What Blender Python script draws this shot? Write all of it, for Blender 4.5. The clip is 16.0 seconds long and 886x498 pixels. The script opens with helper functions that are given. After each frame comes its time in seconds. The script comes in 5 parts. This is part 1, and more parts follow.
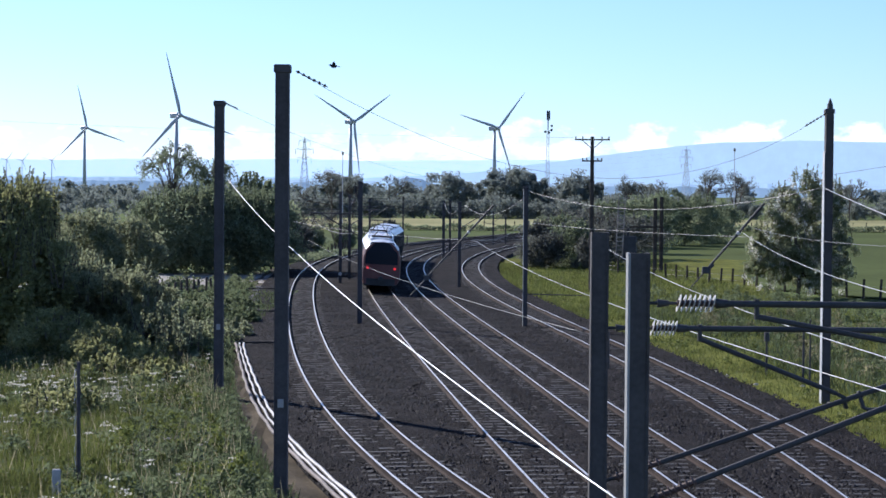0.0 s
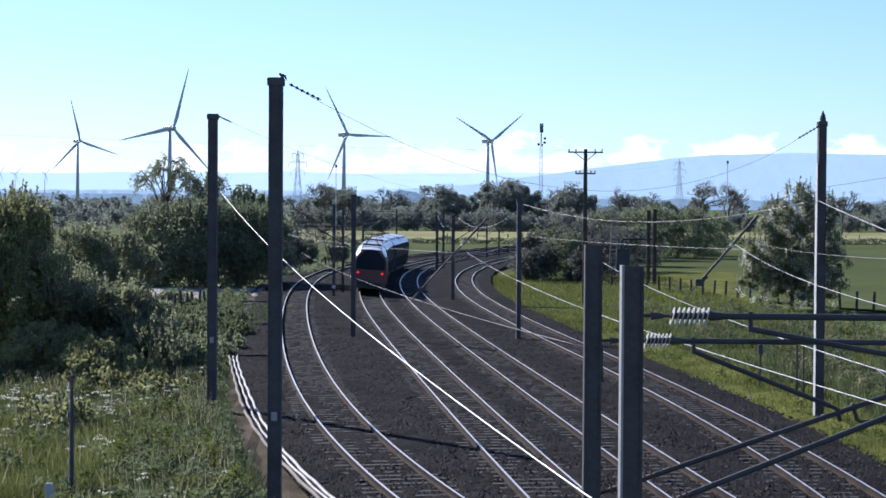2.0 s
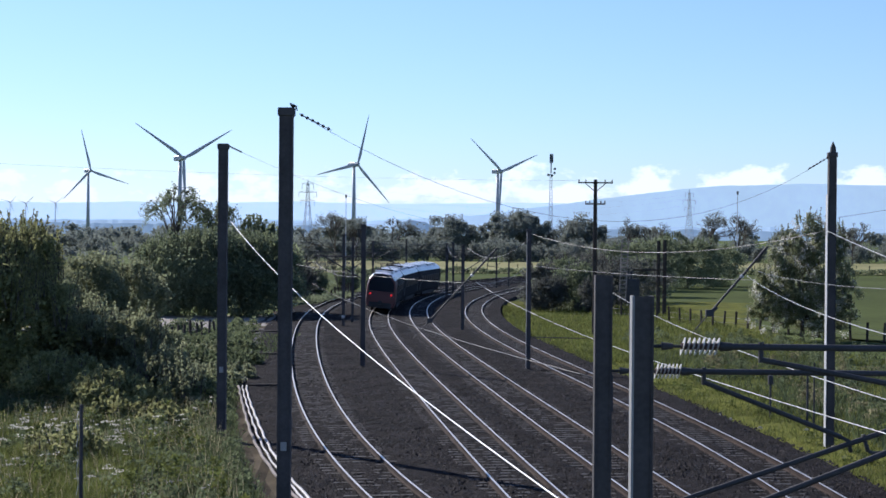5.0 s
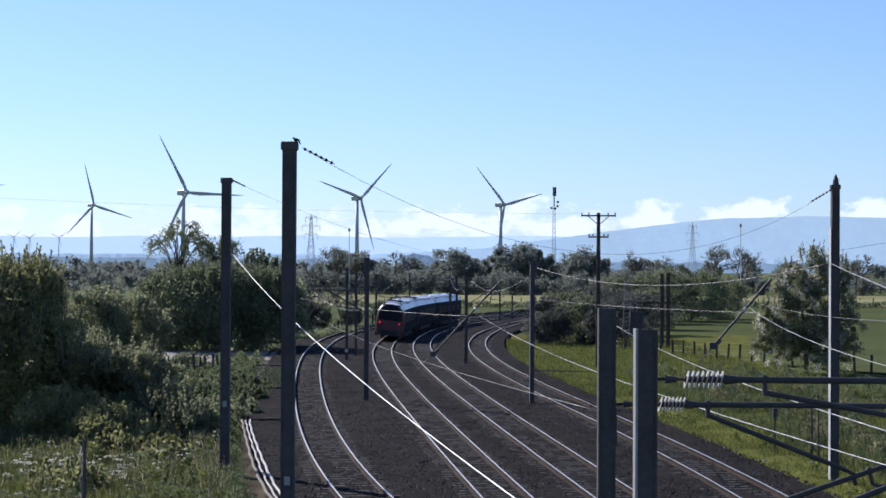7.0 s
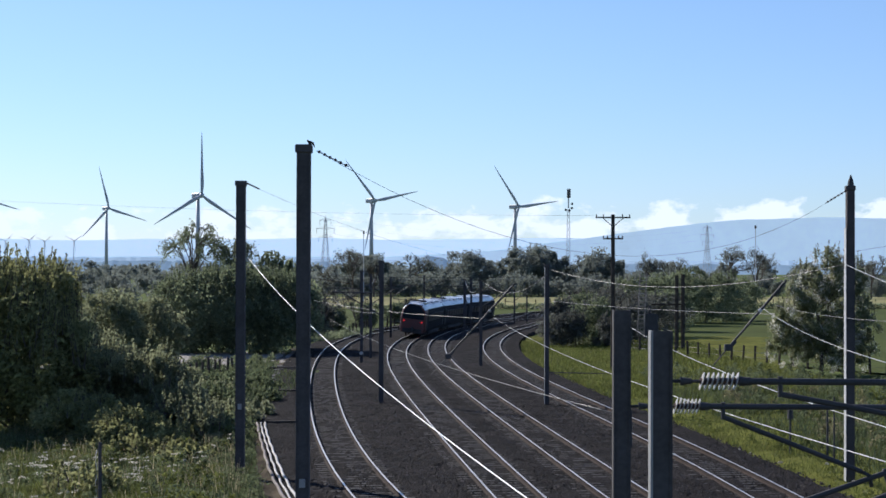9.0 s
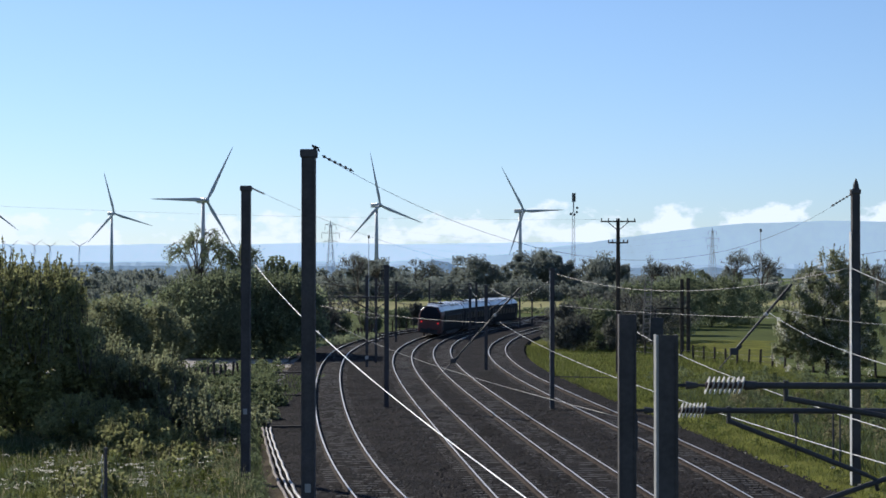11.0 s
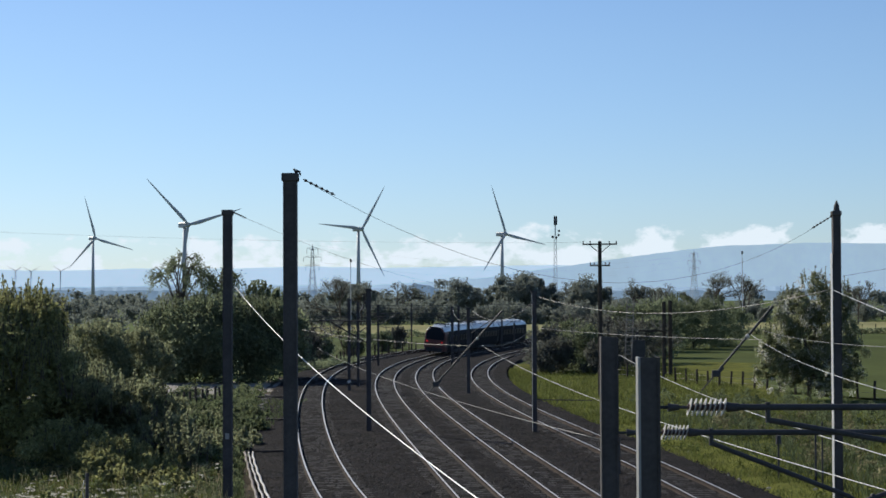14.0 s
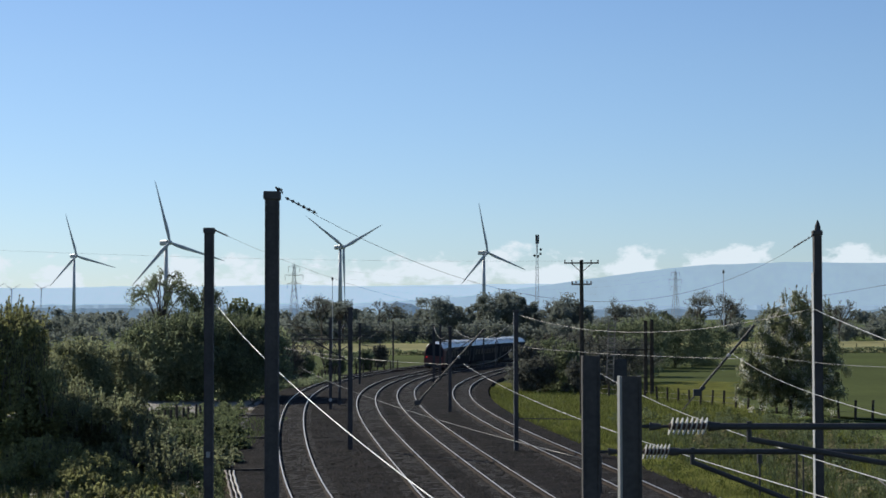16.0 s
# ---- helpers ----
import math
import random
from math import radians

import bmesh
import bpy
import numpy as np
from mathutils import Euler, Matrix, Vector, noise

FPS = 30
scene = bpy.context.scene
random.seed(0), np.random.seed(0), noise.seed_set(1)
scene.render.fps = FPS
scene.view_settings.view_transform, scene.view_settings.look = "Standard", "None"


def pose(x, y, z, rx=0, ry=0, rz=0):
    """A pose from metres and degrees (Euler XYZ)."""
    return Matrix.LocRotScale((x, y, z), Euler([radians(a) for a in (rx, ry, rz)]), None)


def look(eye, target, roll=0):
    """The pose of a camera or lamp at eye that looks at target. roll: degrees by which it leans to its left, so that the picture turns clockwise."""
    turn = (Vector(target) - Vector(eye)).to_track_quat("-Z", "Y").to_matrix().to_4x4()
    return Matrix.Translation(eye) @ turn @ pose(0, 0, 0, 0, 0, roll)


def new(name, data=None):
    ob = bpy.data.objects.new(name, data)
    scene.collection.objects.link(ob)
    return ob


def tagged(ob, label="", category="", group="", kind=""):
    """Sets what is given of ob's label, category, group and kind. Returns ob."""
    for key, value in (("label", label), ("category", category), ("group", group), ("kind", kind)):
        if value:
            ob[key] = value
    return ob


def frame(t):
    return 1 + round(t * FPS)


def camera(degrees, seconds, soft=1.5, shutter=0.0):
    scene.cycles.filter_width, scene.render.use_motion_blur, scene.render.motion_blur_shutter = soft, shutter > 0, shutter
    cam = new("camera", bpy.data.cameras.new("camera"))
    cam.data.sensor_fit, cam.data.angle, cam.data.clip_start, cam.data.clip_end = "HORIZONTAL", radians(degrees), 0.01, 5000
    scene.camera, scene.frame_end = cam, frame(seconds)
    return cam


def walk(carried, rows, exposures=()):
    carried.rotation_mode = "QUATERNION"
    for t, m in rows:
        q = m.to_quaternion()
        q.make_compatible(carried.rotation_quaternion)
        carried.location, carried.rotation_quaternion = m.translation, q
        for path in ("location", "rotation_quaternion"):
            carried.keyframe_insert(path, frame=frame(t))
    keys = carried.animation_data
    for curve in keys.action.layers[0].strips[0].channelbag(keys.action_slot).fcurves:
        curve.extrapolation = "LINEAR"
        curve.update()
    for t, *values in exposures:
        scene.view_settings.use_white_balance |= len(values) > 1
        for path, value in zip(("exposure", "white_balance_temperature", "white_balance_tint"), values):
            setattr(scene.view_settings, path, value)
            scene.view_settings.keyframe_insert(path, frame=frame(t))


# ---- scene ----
cam = camera(27.54, 16.0, soft=1.6)
# seconds, place, turn in degrees: a hand-held camera on a bridge over the line
PATH = [
    (0.0, 0.000, -0.000, 6.810, 88.1860, -0.4295, 0.0135),
    (0.5, 0.002, -0.000, 6.806, 88.4122, -0.4731, -0.0945),
    (1.0, 0.004, 0.000, 6.811, 88.2509, -0.3287, -0.1663),
    (1.5, -0.002, -0.000, 6.806, 88.0734, -0.5143, -0.2038),
    (2.0, -0.003, 0.000, 6.812, 88.5897, -0.3615, -0.1975),
    (2.5, 0.000, 0.000, 6.813, 89.0595, -0.4117, -0.2057),
    (3.0, -0.009, -0.000, 6.809, 88.9752, -0.5402, -0.1548),
    (3.5, -0.007, 0.000, 6.814, 88.9859, -0.5368, -0.1458),
    (4.0, -0.008, -0.000, 6.809, 89.1152, -0.4429, 0.0404),
    (6.5, -0.005, -0.000, 6.809, 90.3434, -0.4536, 0.1486),
    (7.0, -0.005, 0.000, 6.811, 90.6023, -0.3062, 0.2171),
    (7.5, -0.006, 0.000, 6.814, 90.7027, -0.3173, 0.2692),
    (8.0, -0.007, 0.000, 6.812, 90.6270, -0.2718, 0.3702),
    (8.5, -0.007, 0.000, 6.815, 90.6260, -0.1370, 0.4662),
    (9.0, -0.006, 0.000, 6.812, 90.6707, -0.1460, 0.6749),
    (11.5, -0.006, 0.000, 6.816, 90.8886, 0.0250, 0.8768),
    (12.0, -0.003, 0.000, 6.815, 91.0120, 0.0925, 0.8848),
    (12.5, -0.003, -0.000, 6.809, 91.1341, 0.1658, 0.7764),
    (13.0, -0.001, 0.000, 6.812, 91.2158, 0.2293, 0.6420),
    (13.5, -0.001, 0.000, 6.811, 91.3520, 0.2549, 0.4581),
    (14.0, -0.002, 0.000, 6.811, 91.5516, 0.2363, 0.2719),
    (14.5, -0.002, -0.000, 6.808, 91.7403, 0.2738, 0.1757),
    (15.0, -0.002, -0.000, 6.809, 91.9072, 0.2661, -0.0158),
    (15.5, -0.005, 0.000, 6.812, 92.0087, 0.2193, -0.1286),
    (16.0, -0.003, 0.000, 6.813, 92.1340, 0.1182, -0.3079),
]
walk(cam, [(t, pose(x, y, z, a, b, c)) for t, x, y, z, a, b, c in PATH],
     exposures=[(0.0, 0.63, 5830, 14), (1.5, 0.69, 5830, 14), (2.5, 0.54, 5880, 14), (4.0, 0.44, 5930, 14), (6.5, 0.34, 6000, 15),
                (9.0, 0.28, 6170, 12), (12.5, 0.16, 6470, 8), (16.0, 0.00, 6580, 6)])


# ---- world and sun ----
def ramp(nodes, stops):
    r = nodes.new("ShaderNodeValToRGB")
    while len(r.color_ramp.elements) < len(stops):
        r.color_ramp.elements.new(0.5)
    for e, (p, c) in zip(r.color_ramp.elements, stops):
        e.position = p
        e.color = (c, c, c, 1) if isinstance(c, (int, float)) else (*c, 1)
    return r


SUN_AZ = -39.0      # degrees from +y, positive towards +x
SUN_EL = 31.0
world = bpy.data.worlds.new("sky")
scene.world = world
world.use_nodes = True
wn, wl = world.node_tree.nodes, world.node_tree.links
wn.clear()
w_out = wn.new("ShaderNodeOutputWorld")
w_bg = wn.new("ShaderNodeBackground")
w_sky = wn.new("ShaderNodeTexSky")
w_sky.sky_type = "NISHITA"
w_sky.sun_disc = False
w_sky.sun_elevation = radians(SUN_EL)
w_sky.sun_rotation = radians(SUN_AZ)
w_sky.air_density, w_sky.dust_density, w_sky.ozone_density = 1.0, 0.12, 3.4
w_geo = wn.new("ShaderNodeTexCoord")
w_sep = wn.new("ShaderNodeSeparateXYZ")
wl.new(w_geo.outputs["Generated"], w_sep.inputs[0])
w_map = wn.new("ShaderNodeMapping")
w_map.inputs["Scale"].default_value = (1.0, 1.0, 1.7)
w_map.inputs["Location"].default_value = (0.0, 0.0, 0.31)
wl.new(w_geo.outputs["Generated"], w_map.inputs["Vector"])
w_noise = wn.new("ShaderNodeTexNoise")
w_noise.inputs["Scale"].default_value = 38.0
w_noise.inputs["Detail"].default_value = 8.0
w_noise.inputs["Roughness"].default_value = 0.58
wl.new(w_map.outputs["Vector"], w_noise.inputs["Vector"])


# a low bank of cumulus over the hills, higher towards +x, torn at the top
w_tilt = wn.new("ShaderNodeMath")
w_tilt.operation = "MULTIPLY_ADD"
w_tilt.inputs[1].default_value = -0.010
wl.new(w_sep.outputs["X"], w_tilt.inputs[0])
wl.new(w_sep.outputs["Z"], w_tilt.inputs[2])
w_band = ramp(wn, [(0.0, 0.40), (0.014, 0.46), (0.024, 0.52), (0.033, 0.44), (0.042, 0.24), (0.052, 0.0)])
wl.new(w_tilt.outputs[0], w_band.inputs["Fac"])
w_add = wn.new("ShaderNodeMath")
w_add.operation = "ADD"
wl.new(w_band.outputs["Color"], w_add.inputs[0])
wl.new(w_noise.outputs["Fac"], w_add.inputs[1])
w_sub = wn.new("ShaderNodeMapRange")
w_sub.inputs["From Min"].default_value, w_sub.inputs["From Max"].default_value = 0.93, 1.02
wl.new(w_add.outputs[0], w_sub.inputs["Value"])
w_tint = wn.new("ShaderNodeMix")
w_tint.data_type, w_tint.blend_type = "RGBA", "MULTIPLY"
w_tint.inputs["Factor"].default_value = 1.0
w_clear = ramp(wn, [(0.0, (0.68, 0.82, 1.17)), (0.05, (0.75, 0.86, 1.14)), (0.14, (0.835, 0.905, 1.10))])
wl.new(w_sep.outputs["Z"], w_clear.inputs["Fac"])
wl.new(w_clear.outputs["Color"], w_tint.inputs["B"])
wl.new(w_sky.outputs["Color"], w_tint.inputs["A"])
w_mix = wn.new("ShaderNodeMix")
w_mix.data_type = "RGBA"
wl.new(w_sub.outputs["Result"], w_mix.inputs["Factor"])
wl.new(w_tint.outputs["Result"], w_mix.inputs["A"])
w_mix.inputs["B"].default_value = (8.1, 9.0, 10.1, 1)
wl.new(w_mix.outputs["Result"], w_bg.inputs["Color"])
w_bg.inputs["Strength"].default_value = 0.093
wl.new(w_bg.outputs["Background"], w_out.inputs["Surface"])

sun_data = bpy.data.lights.new("sun", "SUN")
sun_data.energy, sun_data.angle, sun_data.color = 4.8, radians(0.53), (1.0, 0.93, 0.82)
sun = new("sun", sun_data)
_el, _az = radians(SUN_EL), radians(SUN_AZ)
to_sun = Vector((math.sin(_az) * math.cos(_el), math.cos(_az) * math.cos(_el), math.sin(_el)))
sun.matrix_world = look(to_sun * 60, (0, 0, 0))


# ---- materials ----
def material(name, colour, rough=0.8, metal=0.0, spread=0.25, scale=4.0, fine=40.0, bump=0.3, depth=0.02,
             island=0.0, translucent=0.0, spec=0.5, second=None, obj_rand=0.0):
    """Two scales of noise over a base colour, fine relief, and a spread from piece to piece."""
    m = bpy.data.materials.new(name)
    m.use_nodes = True
    n, l = m.node_tree.nodes, m.node_tree.links
    bsdf = n["Principled BSDF"]
    bsdf.inputs["Roughness"].default_value = rough
    bsdf.inputs["Metallic"].default_value = metal
    bsdf.inputs["Specular IOR Level"].default_value = spec
    tc = n.new("ShaderNodeTexCoord")
    big = n.new("ShaderNodeTexNoise")
    big.inputs["Scale"].default_value, big.inputs["Detail"].default_value = scale, 6.0
    small = n.new("ShaderNodeTexNoise")
    small.inputs["Scale"].default_value, small.inputs["Detail"].default_value = fine, 3.0
    l.new(tc.outputs["Object"], big.inputs["Vector"])
    l.new(tc.outputs["Object"], small.inputs["Vector"])
    dark = [c * (1 - spread) for c in colour]
    light = [min(1.0, c * (1 + spread)) for c in (second or colour)]
    r1 = ramp(n, [(0.3, tuple(dark)), (0.7, tuple(light))])
    l.new(big.outputs["Fac"], r1.inputs["Fac"])
    r2 = ramp(n, [(0.25, 1 - spread * 0.7), (0.75, 1 + spread * 0.7)])
    l.new(small.outputs["Fac"], r2.inputs["Fac"])
    mul = n.new("ShaderNodeMix")
    mul.data_type, mul.blend_type = "RGBA", "MULTIPLY"
    mul.inputs["Factor"].default_value = 1.0
    l.new(r1.outputs["Color"], mul.inputs["A"])
    l.new(r2.outputs["Color"], mul.inputs["B"])
    col = mul.outputs["Result"]
    if island or obj_rand:
        src = n.new("ShaderNodeNewGeometry").outputs["Random Per Island"] if island else n.new("ShaderNodeObjectInfo").outputs["Random"]
        k = island or obj_rand
        r3 = ramp(n, [(0.0, 1 - k), (1.0, 1 + k)])
        l.new(src, r3.inputs["Fac"])
        m3 = n.new("ShaderNodeMix")
        m3.data_type, m3.blend_type = "RGBA", "MULTIPLY"
        m3.inputs["Factor"].default_value = 1.0
        l.new(col, m3.inputs["A"])
        l.new(r3.outputs["Color"], m3.inputs["B"])
        col = m3.outputs["Result"]
    l.new(col, bsdf.inputs["Base Color"])
    if bump:
        b = n.new("ShaderNodeBump")
        b.inputs["Strength"].default_value, b.inputs["Distance"].default_value = bump, depth
        l.new(small.outputs["Fac"], b.inputs["Height"])
        l.new(b.outputs["Normal"], bsdf.inputs["Normal"])
    if translucent:
        tr = n.new("ShaderNodeBsdfTranslucent")
        l.new(col, tr.inputs["Color"])
        mx = n.new("ShaderNodeMixShader")
        mx.inputs["Fac"].default_value = translucent
        l.new(bsdf.outputs["BSDF"], mx.inputs[1])
        l.new(tr.outputs["BSDF"], mx.inputs[2])
        l.new(mx.outputs["Shader"], n["Material Output"].inputs["Surface"])
    return m


def glow(name, colour, strength):
    m = bpy.data.materials.new(name)
    m.use_nodes = True
    b = m.node_tree.nodes["Principled BSDF"]
    b.inputs["Base Color"].default_value = (*colour, 1)
    b.inputs["Emission Color"].default_value = (*colour, 1)
    b.inputs["Emission Strength"].default_value = strength
    return m


M_GRASS = material("rough_grass", (0.06375, 0.085, 0.02125), 0.95, spec=0.03, spread=0.45, scale=0.12, fine=2.5, bump=0.6, depth=0.15, second=(0.12, 0.15, 0.05))
M_FIELD = material("pasture_grass", (0.078, 0.095, 0.030), 0.95, spec=0.03, spread=0.18, scale=0.03, fine=1.2, bump=0.4, depth=0.08)
M_PALE = material("pale_crop", (0.272, 0.255, 0.119), 0.95, spec=0.03, spread=0.15, scale=0.02, fine=0.6, bump=0.2)
M_VERGE = material("verge_grass", (0.1215, 0.126, 0.027), 0.95, spec=0.03, spread=0.4, scale=0.35, fine=5.0, bump=0.6, depth=0.1)
M_BLADE = material("grass_blades", (0.1343, 0.1513, 0.0425), 0.75, spread=0.3, scale=0.4, fine=6.0, bump=0, island=0.35, translucent=0.4, spec=0.2)
M_BLADE2 = material("bank_grass_blades", (0.108, 0.132, 0.06), 0.8, spread=0.3, scale=0.4, fine=6.0, bump=0, island=0.4, translucent=0.35, spec=0.2)
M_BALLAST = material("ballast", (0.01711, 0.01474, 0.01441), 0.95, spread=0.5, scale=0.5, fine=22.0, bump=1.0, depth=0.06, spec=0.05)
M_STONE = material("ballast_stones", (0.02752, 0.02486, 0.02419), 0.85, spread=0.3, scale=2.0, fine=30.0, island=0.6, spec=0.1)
M_PATH = material("gravel_path", (0.234, 0.207, 0.18), 0.95, spread=0.25, scale=0.4, fine=8.0)
M_SOIL = material("dry_verge", (0.075, 0.06, 0.04), 0.95, spec=0.05, spread=0.35, scale=0.6, fine=8.0, bump=0.6, depth=0.05)
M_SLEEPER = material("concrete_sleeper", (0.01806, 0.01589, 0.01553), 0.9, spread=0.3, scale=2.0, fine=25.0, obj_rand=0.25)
M_RAILSIDE = material("rusty_rail", (0.045, 0.032, 0.026), 0.9, spec=0.1, spread=0.3, scale=1.0, fine=30.0)
M_RAILTOP = material("polished_rail", (0.8, 0.72, 0.612), 0.45, metal=1.0, spread=0.06, scale=0.5, fine=20.0, bump=0)
M_TROUGH = material("concrete_trough", (0.42, 0.39, 0.36), 0.6, spread=0.2, scale=1.0, fine=12.0)
M_PIPE = material("pale_cable_duct", (0.36, 0.335, 0.31), 0.6, spread=0.4, scale=1.6, fine=12.0, bump=0.1)
M_RUSTPIPE = material("dull_cable_duct", (0.17, 0.135, 0.115), 0.8, spread=0.35, scale=1.4, fine=12.0, bump=0.1)
M_MAST = material("weathered_mast_steel", (0.072, 0.064, 0.064), 0.8, spec=0.25, spread=0.25, scale=1.2, fine=18.0, bump=0.2, depth=0.005)
# lighter mast steel: sunlight painted on left flanges; also the pale tag plates
M_MASTLIT = material("pale_tag_and_sunlit_flange", (0.28, 0.27, 0.265), 0.55, spread=0.15, scale=1.0, fine=14.0, bump=0.1)
# white that stands in for sun along a mast edge
M_SUNLIT_EDGE = material("sunlit_edge_white", (0.50, 0.49, 0.48), 0.5, spread=0.1, scale=1.0, fine=14.0, bump=0.05)
M_TUBE = material("dark_steel_tube", (0.04, 0.038, 0.04), 0.7, spread=0.25, scale=3.0, fine=30.0, bump=0.1)
M_INSUL = material("glazed_insulator", (0.528, 0.48, 0.44), 0.3, spread=0.1, scale=3.0, fine=20.0, bump=0)
M_INSULD = material("brown_insulator", (0.085, 0.05, 0.04), 0.6, spread=0.1, scale=3.0, fine=20.0, bump=0)
M_WIRE = material("copper_wire", (0.21, 0.20, 0.19), 0.5, metal=0.5, spread=0.12, scale=2.0, fine=20.0, bump=0)
M_FEED = material("bare_feeder_wire", (0.46, 0.45, 0.44), 0.45, metal=0.5, spread=0.08, scale=2.0, fine=20.0, bump=0)
M_BRIGHT = material("bright_feeder_wire", (0.68, 0.67, 0.65), 0.45, metal=0.4, spread=0.08, scale=2.0, fine=20.0, bump=0)
M_WOOD = material("weathered_timber", (0.06, 0.05, 0.042), 0.9, spec=0.1, spread=0.3, scale=3.0, fine=30.0)
M_BARK = material("bark", (0.075, 0.062, 0.05), 0.95, spread=0.3, scale=2.0, fine=20.0)
M_WHITE = material("white_turbine_paint", (0.424, 0.436, 0.456), 0.5, spread=0.05, scale=0.1, fine=2.0, bump=0)
M_GALV = material("galvanised_lattice", (0.45, 0.46, 0.48), 0.6, spread=0.1, scale=0.2, fine=3.0, bump=0)
LEAF = dict(rough=0.7, bump=0, island=0.28, translucent=0.6, spec=0.1, spread=0.25, scale=0.5, fine=4.0)
M_LEAF_BUSH = material("willow_leaves", (0.25, 0.255, 0.115), **LEAF)
M_LEAF_DARK = material("dark_hedge_leaves", (0.19, 0.22, 0.13), **LEAF)
M_LEAF_GREY = material("blossoming_hawthorn_leaves", (0.235, 0.25, 0.145), **LEAF)
# far foliage: aerial haze is mixed into this greyer, bluer leaf colour
M_LEAF_HAZED = material("distant_leaves_hazed", (0.205, 0.225, 0.195), **dict(LEAF, island=0.15, spec=0.02, translucent=0.5))
M_HERB = material("bank_herbs", (0.1216, 0.1444, 0.076), **LEAF)
M_STRAW = material("dry_grass_stems", (0.30, 0.265, 0.165), **dict(LEAF, island=0.35))
M_SCRUB = material("dry_scrub", (0.17, 0.16, 0.09), **LEAF)
M_TWIG = material("bare_twigs", (0.14, 0.145, 0.125), **LEAF)
M_FLOWER = material("cow_parsley_flowers", (0.46, 0.44, 0.37), **dict(LEAF, island=0.15))
M_BLOSSOM = material("hawthorn_blossom", (0.62, 0.60, 0.54), **dict(LEAF, island=0.2))


# ---- helpers of the scene ----
def raw_mesh(name, verts, faces, mats, face_mat=None, smooth=False):
    me = bpy.data.meshes.new(name)
    me.from_pydata([tuple(v) for v in verts], [], [tuple(f) for f in faces])
    for m in mats if isinstance(mats, (list, tuple)) else [mats]:
        me.materials.append(m)
    if face_mat is not None:
        me.polygons.foreach_set("material_index", np.asarray(face_mat, dtype=np.int32))
    if smooth:
        me.polygons.foreach_set("use_smooth", np.ones(len(me.polygons), dtype=bool))
    me.update()
    return me


def quads(name, verts, mat):
    """A mesh of loose quads from an array (n, 4, 3)."""
    n = len(verts)
    me = bpy.data.meshes.new(name)
    me.vertices.add(n * 4)
    me.vertices.foreach_set("co", np.asarray(verts, dtype=np.float32).ravel())
    me.loops.add(n * 4)
    me.loops.foreach_set("vertex_index", np.arange(n * 4, dtype=np.int32))
    me.polygons.add(n)
    me.polygons.foreach_set("loop_start", np.arange(0, n * 4, 4, dtype=np.int32))
    me.materials.append(mat)
    me.update(calc_edges=True)
    return me


def empty(name, label="", category="", group="", kind="", m=None):
    e = tagged(new(name), label, category, group, kind)
    e.empty_display_size = 0.2
    if m is not None:
        e.matrix_world = m
    return e


def part(name, bm, mat, parent=None, label="", smooth=False):
    """One bmesh as one mesh object under a thing or a part."""
    if isinstance(bm, bmesh.types.BMesh):
        me = bpy.data.meshes.new(name)
        bm.to_mesh(me)
        bm.free()
        for m in mat if isinstance(mat, (list, tuple)) else [mat]:
            me.materials.append(m)
        if smooth:
            me.polygons.foreach_set("use_smooth", np.ones(len(me.polygons), dtype=bool))
    else:
        me = bm
    ob = new(name, me)
    if parent is not None:
        ob.parent = parent
    if label:
        tagged(ob, label)
    return ob


def box(bm, x0, x1, y0, y1, z0, z1, m=None, bevel=0.0):
    r = bmesh.ops.create_cube(bm, size=1.0)
    vs = r["verts"]
    for v in vs:
        v.co = Vector(((x0 + x1) / 2 + v.co.x * (x1 - x0), (y0 + y1) / 2 + v.co.y * (y1 - y0), (z0 + z1) / 2 + v.co.z * (z1 - z0)))
    if bevel:
        es = list({e for v in vs for e in v.link_edges})
        r2 = bmesh.ops.bevel(bm, geom=es, offset=bevel, segments=1, affect="EDGES")
        vs = list({v for f in r2["faces"] for v in f.verts} | {v for v in vs if v.is_valid})
    if m is not None:
        bmesh.ops.transform(bm, matrix=m, verts=vs)
    return vs


def rod(bm, a, b, r0, r1=None, seg=8):
    a, b = Vector(a), Vector(b)
    r = bmesh.ops.create_cone(bm, cap_ends=True, segments=seg, radius1=r0, radius2=r0 if r1 is None else r1, depth=(b - a).length)
    q = (b - a).to_track_quat("Z", "Y").to_matrix().to_4x4()
    bmesh.ops.transform(bm, matrix=Matrix.Translation((a + b) / 2) @ q, verts=r["verts"])
    return r["verts"]


def tube(name, pts, radius, mat, parent=None, seg=6):
    pts = [Vector(p) for p in pts]
    verts, faces = [], []
    for i, p in enumerate(pts):
        d = (pts[min(i + 1, len(pts) - 1)] - pts[max(i - 1, 0)]).normalized()
        u = d.cross(Vector((0, 0, 1)))
        u = u.normalized() if u.length > 1e-4 else Vector((1, 0, 0))
        w = d.cross(u)
        for k in range(seg):
            a = 2 * math.pi * k / seg
            verts.append(p + (u * math.cos(a) + w * math.sin(a)) * radius)
    for i in range(len(pts) - 1):
        for k in range(seg):
            k2 = (k + 1) % seg
            faces.append((i * seg + k, i * seg + k2, (i + 1) * seg + k2, (i + 1) * seg + k))
    faces.append(tuple(range(seg))[::-1])
    faces.append(tuple((len(pts) - 1) * seg + k for k in range(seg)))
    ob = new(name, raw_mesh(name, verts, faces, mat, smooth=True))
    if parent is not None:
        ob.parent = parent
    return ob


